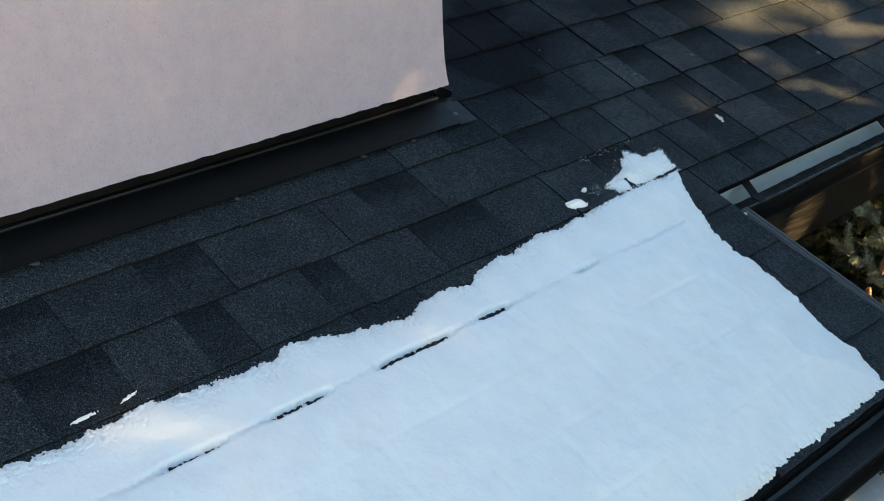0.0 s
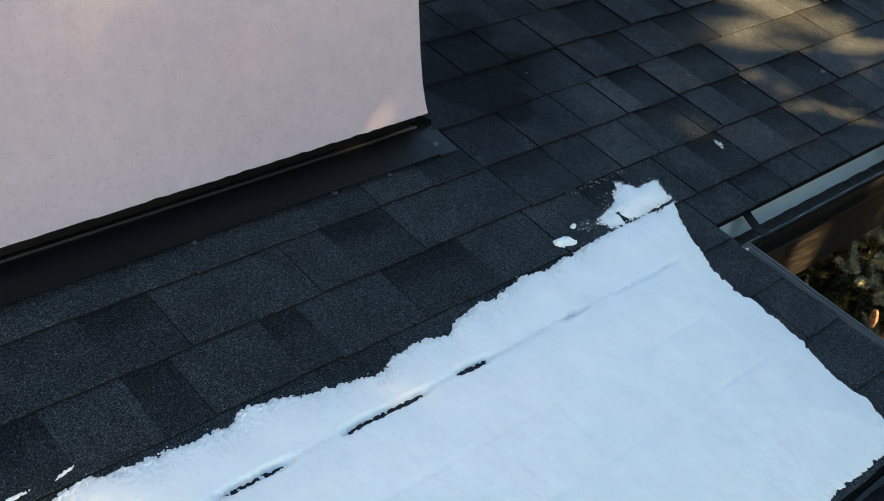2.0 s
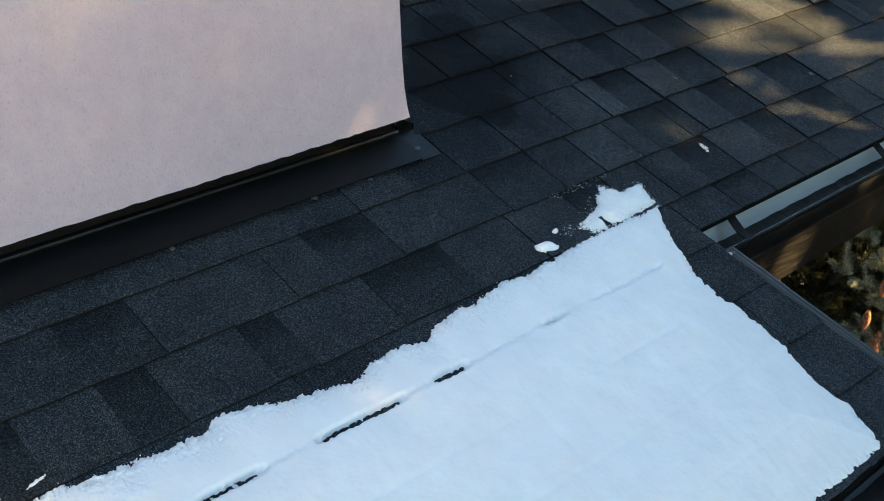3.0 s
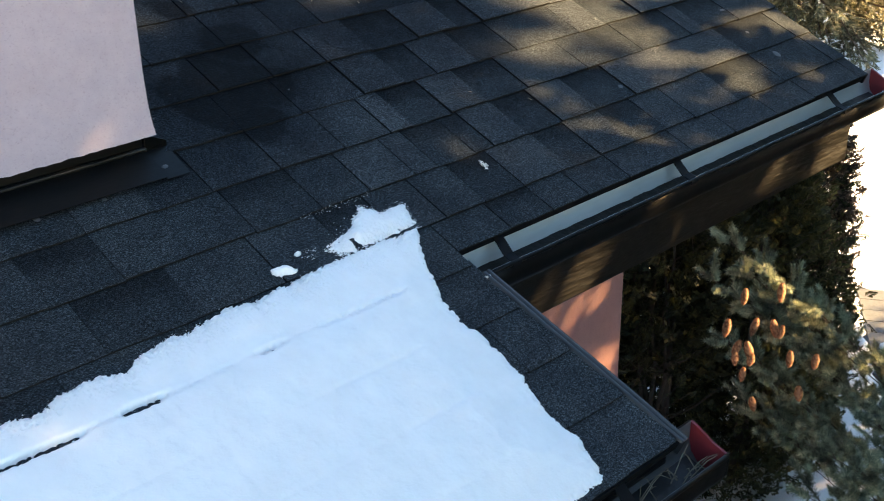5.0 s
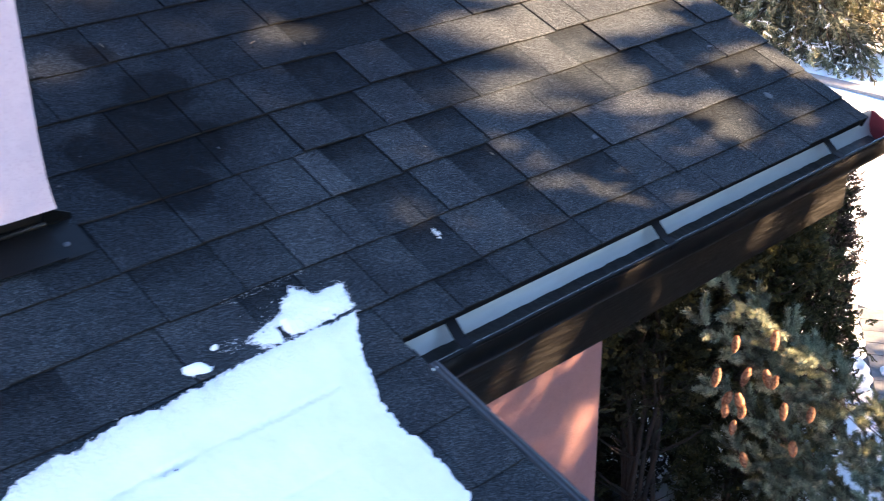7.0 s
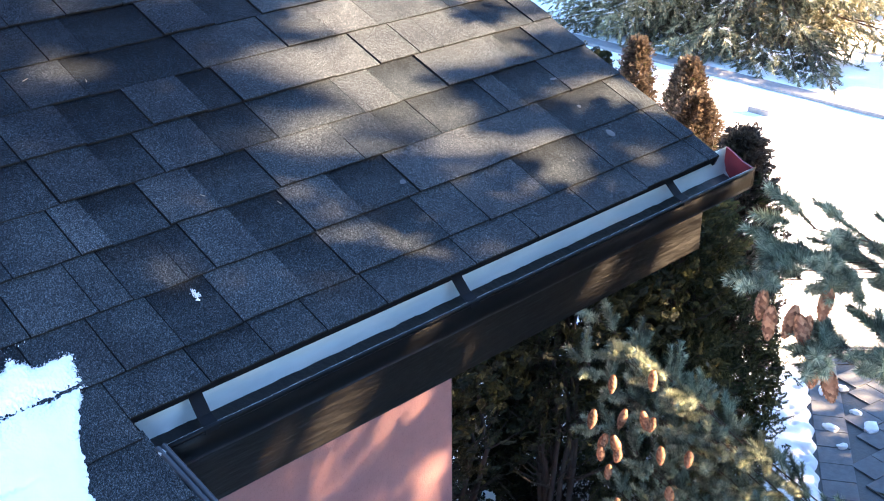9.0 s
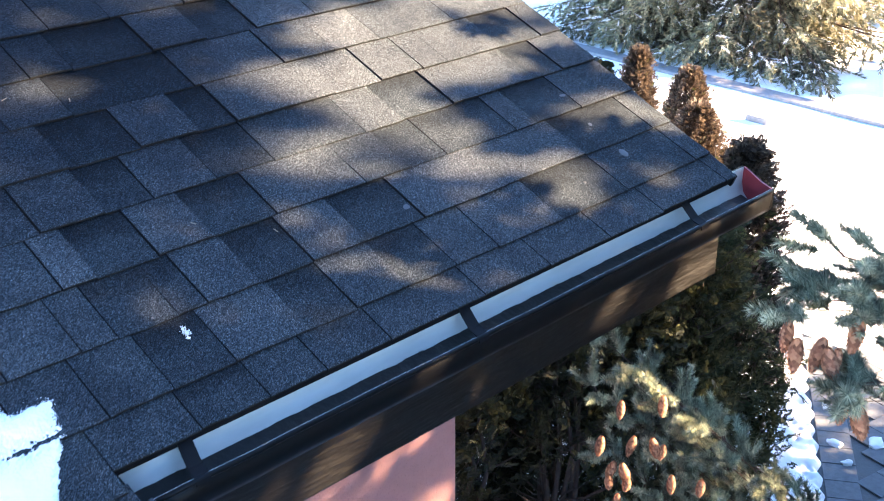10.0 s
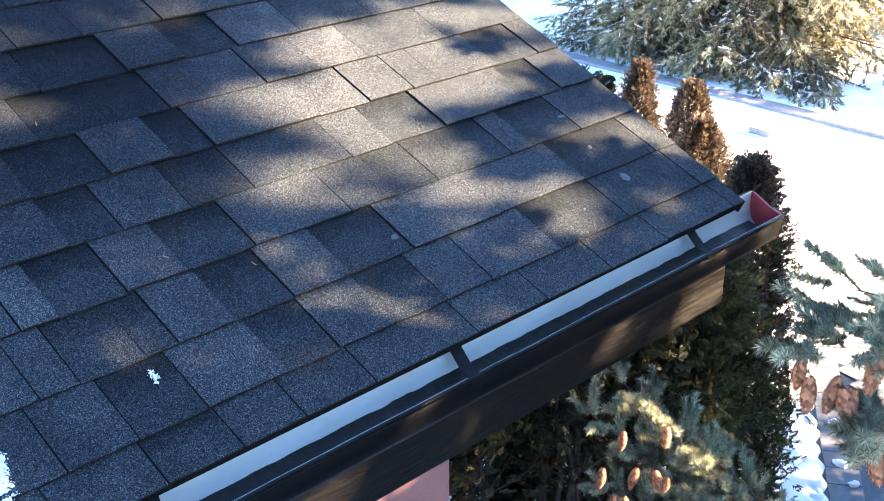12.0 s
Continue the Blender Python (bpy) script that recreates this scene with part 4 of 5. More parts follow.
def cone_mesh():
    """A hanging spruce cone, 0.09 long: overlapping scales round a core, hanging along -z."""
    bm = bmesh.new()
    n = 17
    for k in range(n):
        t = k / (n - 1)
        r = 0.0155 * math.sin(math.pi * (0.16 + 0.78 * t)) ** 0.7
        m = 9
        for i in range(m):
            a = (i + 0.5 * (k % 2)) * math.tau / m
            z = -0.006 - 0.080 * t
            c, s = math.cos(a), math.sin(a)
            w = r * 0.42
            root, mid, tip = r * 0.5, r * 0.98, r * 1.3
            q = [bm.verts.new(p) for p in ((c * root, s * root, z + 0.004), (c * mid - s * w, s * mid + c * w, z - 0.003),
                                           (c * tip, s * tip, z - 0.009), (c * mid + s * w, s * mid - c * w, z - 0.003))]
            bm.faces.new(q)
    bmesh.ops.create_uvsphere(bm, u_segments=8, v_segments=6, radius=1.0, matrix=Matrix.Translation((0, 0, -0.047)) @ Matrix.Diagonal((0.0105, 0.0105, 0.042, 1)))
    me = bpy.data.meshes.new("cone")
    bm.to_mesh(me)
    bm.free()
    me.materials.append(CONE)
    return me


CONE_MESH = cone_mesh()


def hang_cones(tree, places, size=1.0):
    for k, p in enumerate(places):
        c = new("cone", CONE_MESH)
        r = random.Random(k * 7 + 3)
        s = size * (0.9 + 0.3 * r.random())
        c.matrix_world = Matrix.Translation(p) @ pose(0, 0, 0, r.uniform(-16, 16), r.uniform(-16, 16), r.uniform(0, 360)) @ Matrix.Diagonal((s, s, s, 1))
        under(c, tree)


SUN = tuple(SUN_WAY)
# chinks cut into the crowns so that their light falls here on the roof, as u, v, u, v, half width
STREAKS_MIDDLE = (
    (1.04, 0.93, 1.26, 0.89, 0.011), (0.87, 0.85, 1.03, 0.78, 0.014), (1.33, 0.98, 1.54, 0.94, 0.018), (1.18, 0.97, 1.31, 0.91, 0.013), (1.14, 0.86, 1.50, 0.77, 0.058),
    (1.05, 0.74, 1.50, 0.65, 0.046), (0.815, 0.775, 1.06, 0.685, 0.017), (0.85, 0.71, 1.05, 0.63, 0.010), (1.04, 0.62, 1.16, 0.55, 0.019), (0.98, 0.55, 1.25, 0.46, 0.021),
    (0.83, 0.56, 0.97, 0.53, 0.010), (0.95, 0.50, 1.16, 0.42, 0.012), (0.96, 0.40, 1.16, 0.325, 0.013), (0.83, 0.45, 0.98, 0.38, 0.010), (0.74, 0.56, 0.82, 0.54, 0.009), (0.98, 0.295, 1.11, 0.23, 0.011))
STREAKS_SIDE = (
    (0.54, 0.555, 0.68, 0.48, 0.011), (0.61, 0.365, 0.72, 0.295, 0.009), (0.62, 0.27, 0.69, 0.22, 0.014), (0.67, 0.195, 0.755, 0.12, 0.016), (0.755, 0.10, 0.80, 0.085, 0.006),
    (0.48, 1.20, 0.54, 1.16, 0.014), (0.36, 0.96, 0.45, 0.945, 0.015), (0.325, 0.94, 0.36, 0.92, 0.009), (0.69, 1.195, 0.75, 1.15, 0.014), (0.87, 1.16, 0.99, 1.15, 0.013),
    (0.27, 0.397, 0.325, 0.39, 0.005), (0.325, 0.26, 0.347, 0.253, 0.009), (0.20, 0.257, 0.235, 0.252, 0.008), (0.485, 0.115, 0.527, 0.085, 0.006), (-0.20, 0.78, -0.12, 0.77, 0.02))
STREAKS_CORNER = (
    (1.26, 0.13, 1.32, 0.115, 0.004), (1.10, 0.14, 1.14, 0.12, 0.004), (1.22, 0.31, 1.38, 0.23, 0.016), (1.52, 0.385, 1.74, 0.375, 0.018),
    (1.72, 0.365, 1.74, 0.31, 0.015), (1.82, 0.49, 1.93, 0.48, 0.011), (1.84, 0.29, 1.89, 0.09, 0.008), (1.76, 0.84, 1.92, 0.805, 0.013), (1.56, 0.93, 1.72, 0.91, 0.014), (1.76, 0.70, 1.84, 0.66, 0.010), (1.59, 0.147, 1.64, 0.092, 0.008))
STREAKS_SNOW = (
    (-1.60, 0.063, -1.476, -0.056, 0.020), (-1.31, -0.075, -1.24, -0.176, 0.020), (-1.067, 0.0, -0.875, -0.047, 0.008), (-0.97, -0.13, -0.915, -0.184, 0.015),
    (-1.593, 0.432, -1.517, 0.416, 0.017), (-1.662, 0.162, -1.576, 0.139, 0.019), (-1.255, 0.203, -1.185, 0.142, 0.008))
LIT_WALL = ((-0.04, 1.79, 2.765, 0.10), (-0.04, 1.40, 2.765, 0.05), (-0.04, 0.46, 2.755, 0.075), (-0.04, 0.77, 2.775, 0.065), (-0.54, 0.96, 2.19, 0.038), (-0.54, 0.86, 2.21, 0.025), (-0.54, 1.16, 2.24, 0.025), (-0.54, 1.27, 1.93, 0.03),
            (-0.485, -0.58, 3.30, 0.05), (-0.485, -1.466, 3.626, 0.035), (-0.485, -1.32, 3.585, 0.03), (-0.485, -1.26, 3.60, 0.03))
CLUMPS = ((-0.40, 2.18, 1.93, 0.09), (-0.51, 2.11, 2.0, 0.07), (-0.24, 2.26, 1.84, 0.09), (-0.13, 2.28, 1.6, 0.07), (-0.66, 1.97, 1.87, 0.06), (-0.45, 2.14, 1.95, 0.11), (-0.30, 2.16, 1.80, 0.10), (-0.52, 1.98, 1.78, 0.06), (0.05, 2.3, 1.55, 0.08))
GAPS = [((x, y, z), (x, y, z), SUN, rad) for x, y, z, rad in CLUMPS + LIT_WALL]
GAPS += [(tuple(on_roof(a, b)), tuple(on_roof(c, d)), SUN, rad + (more if b > 0.6 else less)) for streaks, more, less in ((STREAKS_MIDDLE, 0.024, 0.010), (STREAKS_SIDE, 0.012, 0.018), (STREAKS_CORNER, 0.045, 0.032)) for a, b, c, d, rad in streaks]
GAPS += [(tuple(on_roof(a, b)), tuple(on_roof(c, d)), SUN, rad) for a, b, c, d, rad in STREAKS_SNOW]
TRUNK = (2.0, 3.2)
near_limbs = []
LOW_TIPS = ((0.38, 2.08, 1.72), (0.28, 2.04, 1.70), (0.47, 2.15, 1.74), (0.42, 2.20, 1.70), (0.17, 2.04, 1.68), (0.06, 2.06, 1.62),
            (0.15, 1.65, 1.68), (0.25, 1.73, 1.72), (0.25, 1.64, 1.60), (0.34, 1.68, 1.62), (0.15, 1.56, 1.54))
r = np.random.RandomState(17)
apex, flank = np.array([-0.76, 2.24, 2.07]), np.array([-0.02, 2.48, 1.60])
for k in range(28):
    q, drop = (k % 7) / 6 + 0.05 * r.randn(), (k // 7) / 4.0 * 0.95 + 0.05 * r.randn()
    tip = apex * (1 - q) + flank * q + np.array([0.10 * drop, 0.0, -1.0]) * max(drop, 0.0) + np.array([0.22, 0.02, 0.0]) * max(drop - 0.25, 0.0) * (1 - q)
    near_limbs.append(((TRUNK[0], TRUNK[1] + 0.3, tip[2] - 2.0), tuple(tip), 0.05, 0.008, 0.82 + 0.06 * r.rand()))
for tip in LOW_TIPS:
    near_limbs.append(((TRUNK[0], TRUNK[1] + 0.3, tip[2] - 1.6), tip, 0.05, 0.008, 0.80))
for k in range(9):
    upper = k < 5
    tip = (0.39 + 0.10 * r.rand() if upper else 0.56 + 0.06 * r.rand(), 1.40 + 0.14 * r.rand(), (2.885 + 0.06 * r.rand()) if upper else (2.73 + 0.05 * r.rand()))
    near_limbs.append(((TRUNK[0], TRUNK[1], tip[2] - 0.05), tip, 0.04, 0.008, 0.78))
near_limbs.append(((TRUNK[0], TRUNK[1], 2.75), (0.45, 1.45, 3.06), 0.16, 0.009, 0.84))
blue_spruce = spruce("tall blue spruce with tan cones beside the house", (TRUNK[0], TRUNK[1], GROUND), 9.0, 1.9, 5.1, 0.28, 8, 0.085, 0.5, SHOOT_SHADE, NEEDLE, 21,
                     "tall spruces beside the house", gaps=GAPS, twigs=False)
r = np.random.RandomState(5)
shoots, lines = [], []
for start, tip, sag, rd, first in near_limbs:
    line = limb_line(start, tip, sag, rd, 9)
    lines.append(line)
    lines += fingers(line, r, shoots, first)
v, f = tubes(lines, 5)
under(tagged(mesh_from("low_limb", v, f, TWIG, True), kind="stuff"), blue_spruce)
v, f = scatter(SHOOT_NEAR, [s[0] for s in shoots], [s[1] for s in shoots], [s[2] * 1.12 for s in shoots], 8)
under(mesh_from("low_crown", v, f, NEEDLE), blue_spruce)
hang_cones(blue_spruce, [(-0.53, 2.14, 1.92), (-0.42, 2.23, 1.95), (-0.45, 2.12, 1.82), (-0.4, 2.15, 1.82), (-0.36, 2.17, 1.8), (-0.54, 2.05, 1.81), (-0.47, 2.01, 1.7), (-0.45, 2.05, 1.74),
                         (-0.41, 2.04, 1.7), (-0.42, 2.0, 1.65), (-0.3, 2.14, 1.72), (-0.21, 2.19, 1.72), (-0.35, 1.96, 1.56), (-0.22, 2.09, 1.61), (-0.47, 2.04, 1.74)], 0.88)
hang_cones(blue_spruce, [(0.409, 1.45, 2.875), (0.438, 1.44, 2.845), (0.493, 1.46, 2.86), (0.515, 1.43, 2.855), (0.535, 1.45, 2.85), (0.569, 1.46, 2.94), (0.562, 1.45, 2.735), (0.598, 1.44, 2.74)], 0.95)
# unseen spruces added to shade the roof, wall, thujas and path
for at, h, rad, seed in (((1.5, 4.9), 9.5, 1.9, 31), ((3.7, 2.7), 10.0, 2.0, 41), ((5.0, 1.7), 10.5, 2.1, 51), ((3.75, 5.75), 11.5, 2.2, 32), ((4.6, 4.9), 11.5, 2.2, 33), ((6.0, 3.9), 12.0, 2.2, 34), ((1.1, 7.3), 8.0, 1.9, 35), ((6.4, 5.7), 12.5, 2.2, 36), ((6.9, 8.0), 13.0, 2.1, 37), ((2.2, 10.2), 8.0, 1.9, 38)):
    spruce("tall dark spruce added out of view for shade", (*at, GROUND), h, rad, 0.5, 0.32, 9, 0.09, 0.5, SHOOT_SHADE, NEEDLE_DARK, seed, "tall spruces beside the house", gaps=GAPS, twigs=False)


def thuja(label, x, y, top, radius, material, seed, count, stems=4, leafy=0.0, tip=None, large=1.0):
    """A narrow thuja: bare stems inside, flat sprays in an uneven column. leafy: how far up the foliage begins."""
    r = np.random.RandomState(seed)
    tree = holder("thuja_tree", (x, y, GROUND), label, "thuja", "thujas beside the house")
    h = top - GROUND
    lines = []
    for k in range(stems):
        a = r.rand() * math.tau
        q = radius * 0.45 * math.sqrt(r.rand())
        stem = [(np.array([x + q * math.cos(a) * (0.4 + t) + 0.03 * r.randn(), y + q * math.sin(a) * (0.4 + t) + 0.03 * r.randn(), GROUND + h * 0.9 * t]), 0.022 * (1 - 0.85 * t)) for t in np.linspace(0, 1, 8)]
        lines.append(stem)
        for j in range(9):
            p, b = stem[1 + j % 6][0], r.rand() * math.tau
            out = np.array([math.cos(b), math.sin(b), 0.7])
            lines.append([(p, 0.006), (p + out * radius * 0.4, 0.004), (p + out * radius * 0.75 + (0, 0, 0.05), 0.002)])
    v, f = tubes(lines, 5)
    under(tagged(mesh_from("stem", v, f, BARK, True), kind="stuff"), tree)
    t = leafy + (1 - leafy) * r.rand(count) ** 0.9
    a = r.rand(count) * math.tau
    prof = np.where(t < 0.55, 0.8 + 0.2 * np.sin(np.pi * t / 0.55 * 0.5), 1.0) * np.clip((1.02 - t) / (0.5 if tip else 0.42), 0, 1) ** (0.7 if tip else 0.6)
    lump = 1 + 0.22 * np.sin(a * 3 + t * 9 + seed) + 0.20 * np.sin(a * 7 - t * 21 + seed * 2) + 0.17 * r.randn(count)
    q = radius * prof * lump * (0.5 + 0.5 * np.sqrt(r.rand(count)))
    P = np.stack([x + q * np.cos(a), y + q * np.sin(a), GROUND + h * t], -1)
    W = np.stack([np.cos(a) * 0.8, np.sin(a) * 0.8, 0.75 + 0 * a], -1) + 0.5 * r.randn(count, 3)
    size = large * (0.8 + 0.7 * r.rand(count))
    high = t + 0.18 * r.randn(count) > (0.62 if tip else 9.0)
    v, f = scatter(SPRAYS, P[~high], W[~high], size[~high], seed)
    under(mesh_from("crown", v, f, material), tree)
    if tip:
        v, f = scatter(SPRAYS, P[high], W[high], size[high], seed + 1)
        under(tagged(mesh_from("burnt_top", v, f, tip), "rust-brown scorched sprays"), tree)
    return tree


DARK = "dark green thuja with bare inner stems"
RUSTY = "thuja with a rust-brown winter-burnt top"
thuja(DARK, -1.74, 4.90, 1.82, 0.31, OLIVE, 61, 6375, tip=BRONZE)
thuja(DARK, -1.72, 4.25, 1.9, 0.40, OLIVE, 62, 7225)
thuja(DARK, -1.95, 3.60, 2.2, 0.42, THUJA_SHADED, 63, 4250, 9, 0.4)
thuja(DARK, -2.15, 2.90, 2.3, 0.42, THUJA_SHADED, 64, 2550, 10, 0.5)
thuja(DARK, -1.9, 2.2, 2.2, 0.42, THUJA_SHADED, 69, 2550, 10, 0.5)
# back row added as a dark backdrop against the bright snow
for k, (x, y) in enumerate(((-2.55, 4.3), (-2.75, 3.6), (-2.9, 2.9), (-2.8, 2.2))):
    thuja(DARK, x, y, 2.2, 0.5, THUJA_SHADED, 80 + k, 4200, 4, 0.0, None, 1.7)
thuja(RUSTY, -2.93, 5.42, 2.06, 0.26, OLIVE, 65, 15000, tip=BRONZE, large=0.5)
thuja(RUSTY, -3.30, 6.60, 1.60, 0.34, OLIVE, 66, 17000, tip=BRONZE, large=0.5)
thuja(RUSTY, -2.90, 6.12, 1.52, 0.42, OLIVE, 67, 18000, tip=BRONZE, large=0.5)
thuja(RUSTY, -3.14, 6.32, 1.24, 0.38, OLIVE, 70, 13000, tip=BRONZE, large=0.5)
thuja(RUSTY, -2.55, 5.60, 1.22, 0.34, OLIVE, 68, 11000, tip=BRONZE, large=0.5)

# ---- the garden ----
g = np.concatenate([np.linspace(-160, -16, 19), np.linspace(-15, 15, 121), np.linspace(16, 160, 19)])
GX, GY = np.meshgrid(g, g + 6, indexing="ij")
near = np.exp(-((GX / 14) ** 2) - (((GY - 6) / 14) ** 2))
GZ = GROUND + 0.03 * near * wander2(GX, GY, 4.0, 1.3) - 0.03 * near + 0.4 * (1 - near) * wander2(GX, GY, 6.0, 0.09, 2) * smooth(np.hypot(GX, GY), 22, 60)
idx = np.arange(GX.size).reshape(GX.shape)
ground = mesh_from("ground", np.stack([GX, GY, GZ], -1).reshape(-1, 3), np.stack([idx[:-1, :-1], idx[1:, :-1], idx[1:, 1:], idx[:-1, 1:]], -1).reshape(-1, 4), GROUND_SNOW, True)
tagged(ground, "smooth snow-covered garden ground", "ground", kind="structure")
tagged(obj("kerb", box(-60, 30, 13.12, 13.40, GROUND - 0.3, GROUND + 0.03, 0.02), KERB), "low grey concrete kerb at the garden's end", "kerb", kind="structure")
slab = holder("stone_block", (-5.9, 12.2, GROUND), "small grey stone block capped with snow", "stone")
under(obj("block", box(-6.06, -5.74, 12.16, 12.24, GROUND - 0.05, GROUND + 0.05, 0.015), KERB), slab)
under(obj("snow_cap", box(-6.07, -5.73, 12.16, 12.26, GROUND + 0.051, GROUND + 0.085, 0.015), GROUND_SNOW), slab)

far_limbs = []
r = np.random.RandomState(23)
for k in range(34):
    q = (k + 0.5 * r.rand()) / 34
    tip = (-10.9 + 5.2 * q, 13.55 + 0.3 * r.rand() + 0.7 * (k % 3) / 3, GROUND + 0.08 + 0.28 * (k % 3) * (q < 0.8) + 0.1 * r.rand())
    far_limbs.append(((-8.1, 15.9, tip[2] + 0.9), tip, 0.05, 0.03, 0.12, 0.6))
for k in range(12):
    tip = (-6.1 - 0.7 * r.rand(), 14.4 + 0.17 * k, GROUND + 1.15 + 0.8 * r.rand())
    far_limbs.append(((-8.1, 15.9, tip[2] + 0.8), tip, 0.05, 0.03, 0.12, 0.55))
spruce("large olive spruce dusted with snow beyond the kerb", (-8.4, 15.9, GROUND), 9.5, 2.6, 0.5, 0.26, 12, 0.14, 0.75, SHOOT_FAR, NEEDLE_FAR, 71, "far spruces", extra=far_limbs, sink=0.22, dust=0.36, droop=0.75)
SHOOT_ROUGH = [needles(9, 0.5, 0.3, 0.05, s) for s in (14, 15)]
# conifers added out of view; their shadows fall beyond the kerb
young = spruce("young spruce added out of view to shade snow", (-1.0, 20.5, GROUND), 4.2, 1.4, 0.15, 0.3, 8, 0.3, 0.5, SHOOT_ROUGH, NEEDLE_FAR, 75, "young spruces", sink=0.2)
for k, (x, y, h) in enumerate(((-4.2, 24.0, 6.2), (-5.6, 26.0, 7.2))):
    copy_thing(young, Matrix.Translation((x, y, GROUND)) @ pose(0, 0, 0, 0, 0, 70 * k) @ Matrix.Diagonal((h / 4.2, h / 4.2, h / 4.2, 1)))

# ---- ice flecks, grit and straw on the roof ----
for u, v, rr, s in ((0.892, 0.288, 0.009, 1.0), (1.591, 0.206, 0.0085, 2.0), (1.613, 0.137, 0.009, 3.0), (1.608, 0.448, 0.012, 4.0), (1.69, 0.451, 0.008, 5.0), (1.59, 0.33, 0.004, 6.0), (1.656, 0.25, 0.003, 6.5)):
    fleck("small cloudy ice fleck frozen to the shingles", u, v, rr * 1.45, s, 0.0078, flat=0.10)
fleck("small white chip of ice on the shingles", 1.494, 0.564, 0.008, 7.0, 0.0085, flat=0.4)
for u, v, rr, s in ((-1.57, 0.467, 0.009, 8.0), (-1.20, 0.475, 0.009, 9.0), (-0.88, 0.475, 0.008, 10.0), (-1.13, 0.462, 0.006, 11.0), (-0.79, 0.464, 0.007, 12.0), (-0.64, 0.46, 0.005, 13.0), (-0.47, 0.50, 0.006, 14.0)):
    fleck("clear frozen drop on the metal flashing", u, v, rr, s, 0.0145, flat=0.3)
r = random.Random(12)
for k in range(26):
    fleck("pale grit crumb on the dark shingles", r.uniform(-1.6, 1.7), r.uniform(0.12, 0.9), r.uniform(0.0012, 0.0032), 20.0 + k, 0.0088, ICE, "grit_crumb", 0.6)
for u, v, turn, size in ((0.267, 0.937, 20, 0.016), (0.393, 0.888, 70, 0.012), (0.424, 0.442, 130, 0.012), (0.569, 0.353, 110, 0.012), (-0.086, 1.048, 100, 0.018)):
    bm = bmesh.new()
    bmesh.ops.create_cone(bm, cap_ends=True, segments=6, radius1=0.0011, radius2=0.0006, depth=size, matrix=pose(0, 0, 0, 0, 90, 0))
    needle = obj("fallen_needle", bm, STRAW)
    needle.matrix_world = roof_pose(u, v, 0.0125, turn)
    tagged(needle, "pale dry spruce needle fallen on the shingles", "needle", "dry needles on the roof")
straw = holder("straw_tuft", (low_x + 0.012, 0.0, low_z - 0.09), "tuft of dry straw and needles lying in the gutter", "debris")
lines = []
for k in range(22):
    p = np.array([low_x + r.uniform(-0.01, 0.03), r.uniform(-0.16, 0.10), low_z - 0.085])
    d = np.array([r.uniform(-0.02, 0.03), r.uniform(-0.07, 0.07), r.uniform(0.01, 0.07)])
    lines.append([(p, 0.0012), (p + d * 0.6 + (0, 0, 0.008), 0.001), (p + d, 0.0005)])
v, f = tubes(lines, 4)
under(mesh_from("stalks", v, f, STRAW), straw)

# ---- paving, slab by slab ----
paving = tagged(obj("paving", box(-2.6, 3.0, 3.4, 7.6, GROUND - 0.10, GROUND - 0.006), SLUDGE), "grey concrete slab path edged with melting snow", "paving", kind="structure")
edge_a, edge_b = Vector((-2.27, 7.10)), Vector((-1.24, 5.58))
way = (edge_b - edge_a).normalized()
off = Vector((-way.y, way.x))
if off.x < 0:
    off = -off
SLAB = bpy.data.meshes.new("slab")
sb = box(-0.5, 0.5, -0.5, 0.5, 0.0, 1.0, 0.0)
sb.to_mesh(SLAB)
sb.free()
SLAB.materials.append(PAVER)
r = random.Random(4)


def lay(c, turn, w, l):
    s = new("slab", SLAB)
    s.matrix_world = Matrix.Translation((c.x, c.y, GROUND - 0.03 + r.uniform(-0.002, 0.002))) @ pose(0, 0, 0, 0, 0, math.degrees(turn)) @ Matrix.Diagonal((w, l, 0.035, 1))
    s.parent = paving


ang = math.atan2(way.y, way.x)
for i in range(-2, 14):
    lay(edge_a + way * (0.205 * i) + off * 0.12, ang, 0.198, 0.235)
for i in range(-14, 15):
    for j in range(-14, 15):
        a = ang + radians(45)
        c = edge_a + way * 1.3 + off * 0.9 + 0.215 * i * Vector((math.cos(a), math.sin(a))) + (0.215 * j + 0.107 * (i % 2)) * Vector((-math.sin(a), math.cos(a)))
        d = (c - edge_a).dot(off)
        if 0.33 < d < 2.1 and -0.4 < (c - edge_a).dot(way) < 2.9:
            lay(c, a, 0.208, 0.208)
PAW_PRINTS = ((-1.55, 5.85), (-1.51, 5.83), (-1.52, 5.76), (-1.47, 5.74), (-1.91, 6.26), (-1.83, 6.21), (-2.01, 6.54), (-1.77, 6.08))
nu, nv = 420, 170
su, sv = np.meshgrid(np.linspace(-0.6, 3.4, nu), np.linspace(-1.8, 0.30, nv), indexing="ij")
lip = 0.03 * wander(su, 2.0, 9.0) + 0.035 * np.abs(np.sin(su * math.pi / 0.205)) - 0.03
hz = 0.055 * np.clip((lip - sv) / 0.05, -0.6, 1) + 0.012 * wander2(su, sv, 3.0, 9.0)
for px, py in PAW_PRINTS:
    along, out = (px - edge_a.x) * way.x + (py - edge_a.y) * way.y, (px - edge_a.x) * off.x + (py - edge_a.y) * off.y
    hz -= 0.03 * np.exp(-((su - along) ** 2 + (sv - out) ** 2) / 0.0007)
bx, by = edge_a.x + way.x * su + off.x * sv, edge_a.y + way.y * su + off.y * sv
idx = np.arange(su.size).reshape(su.shape)
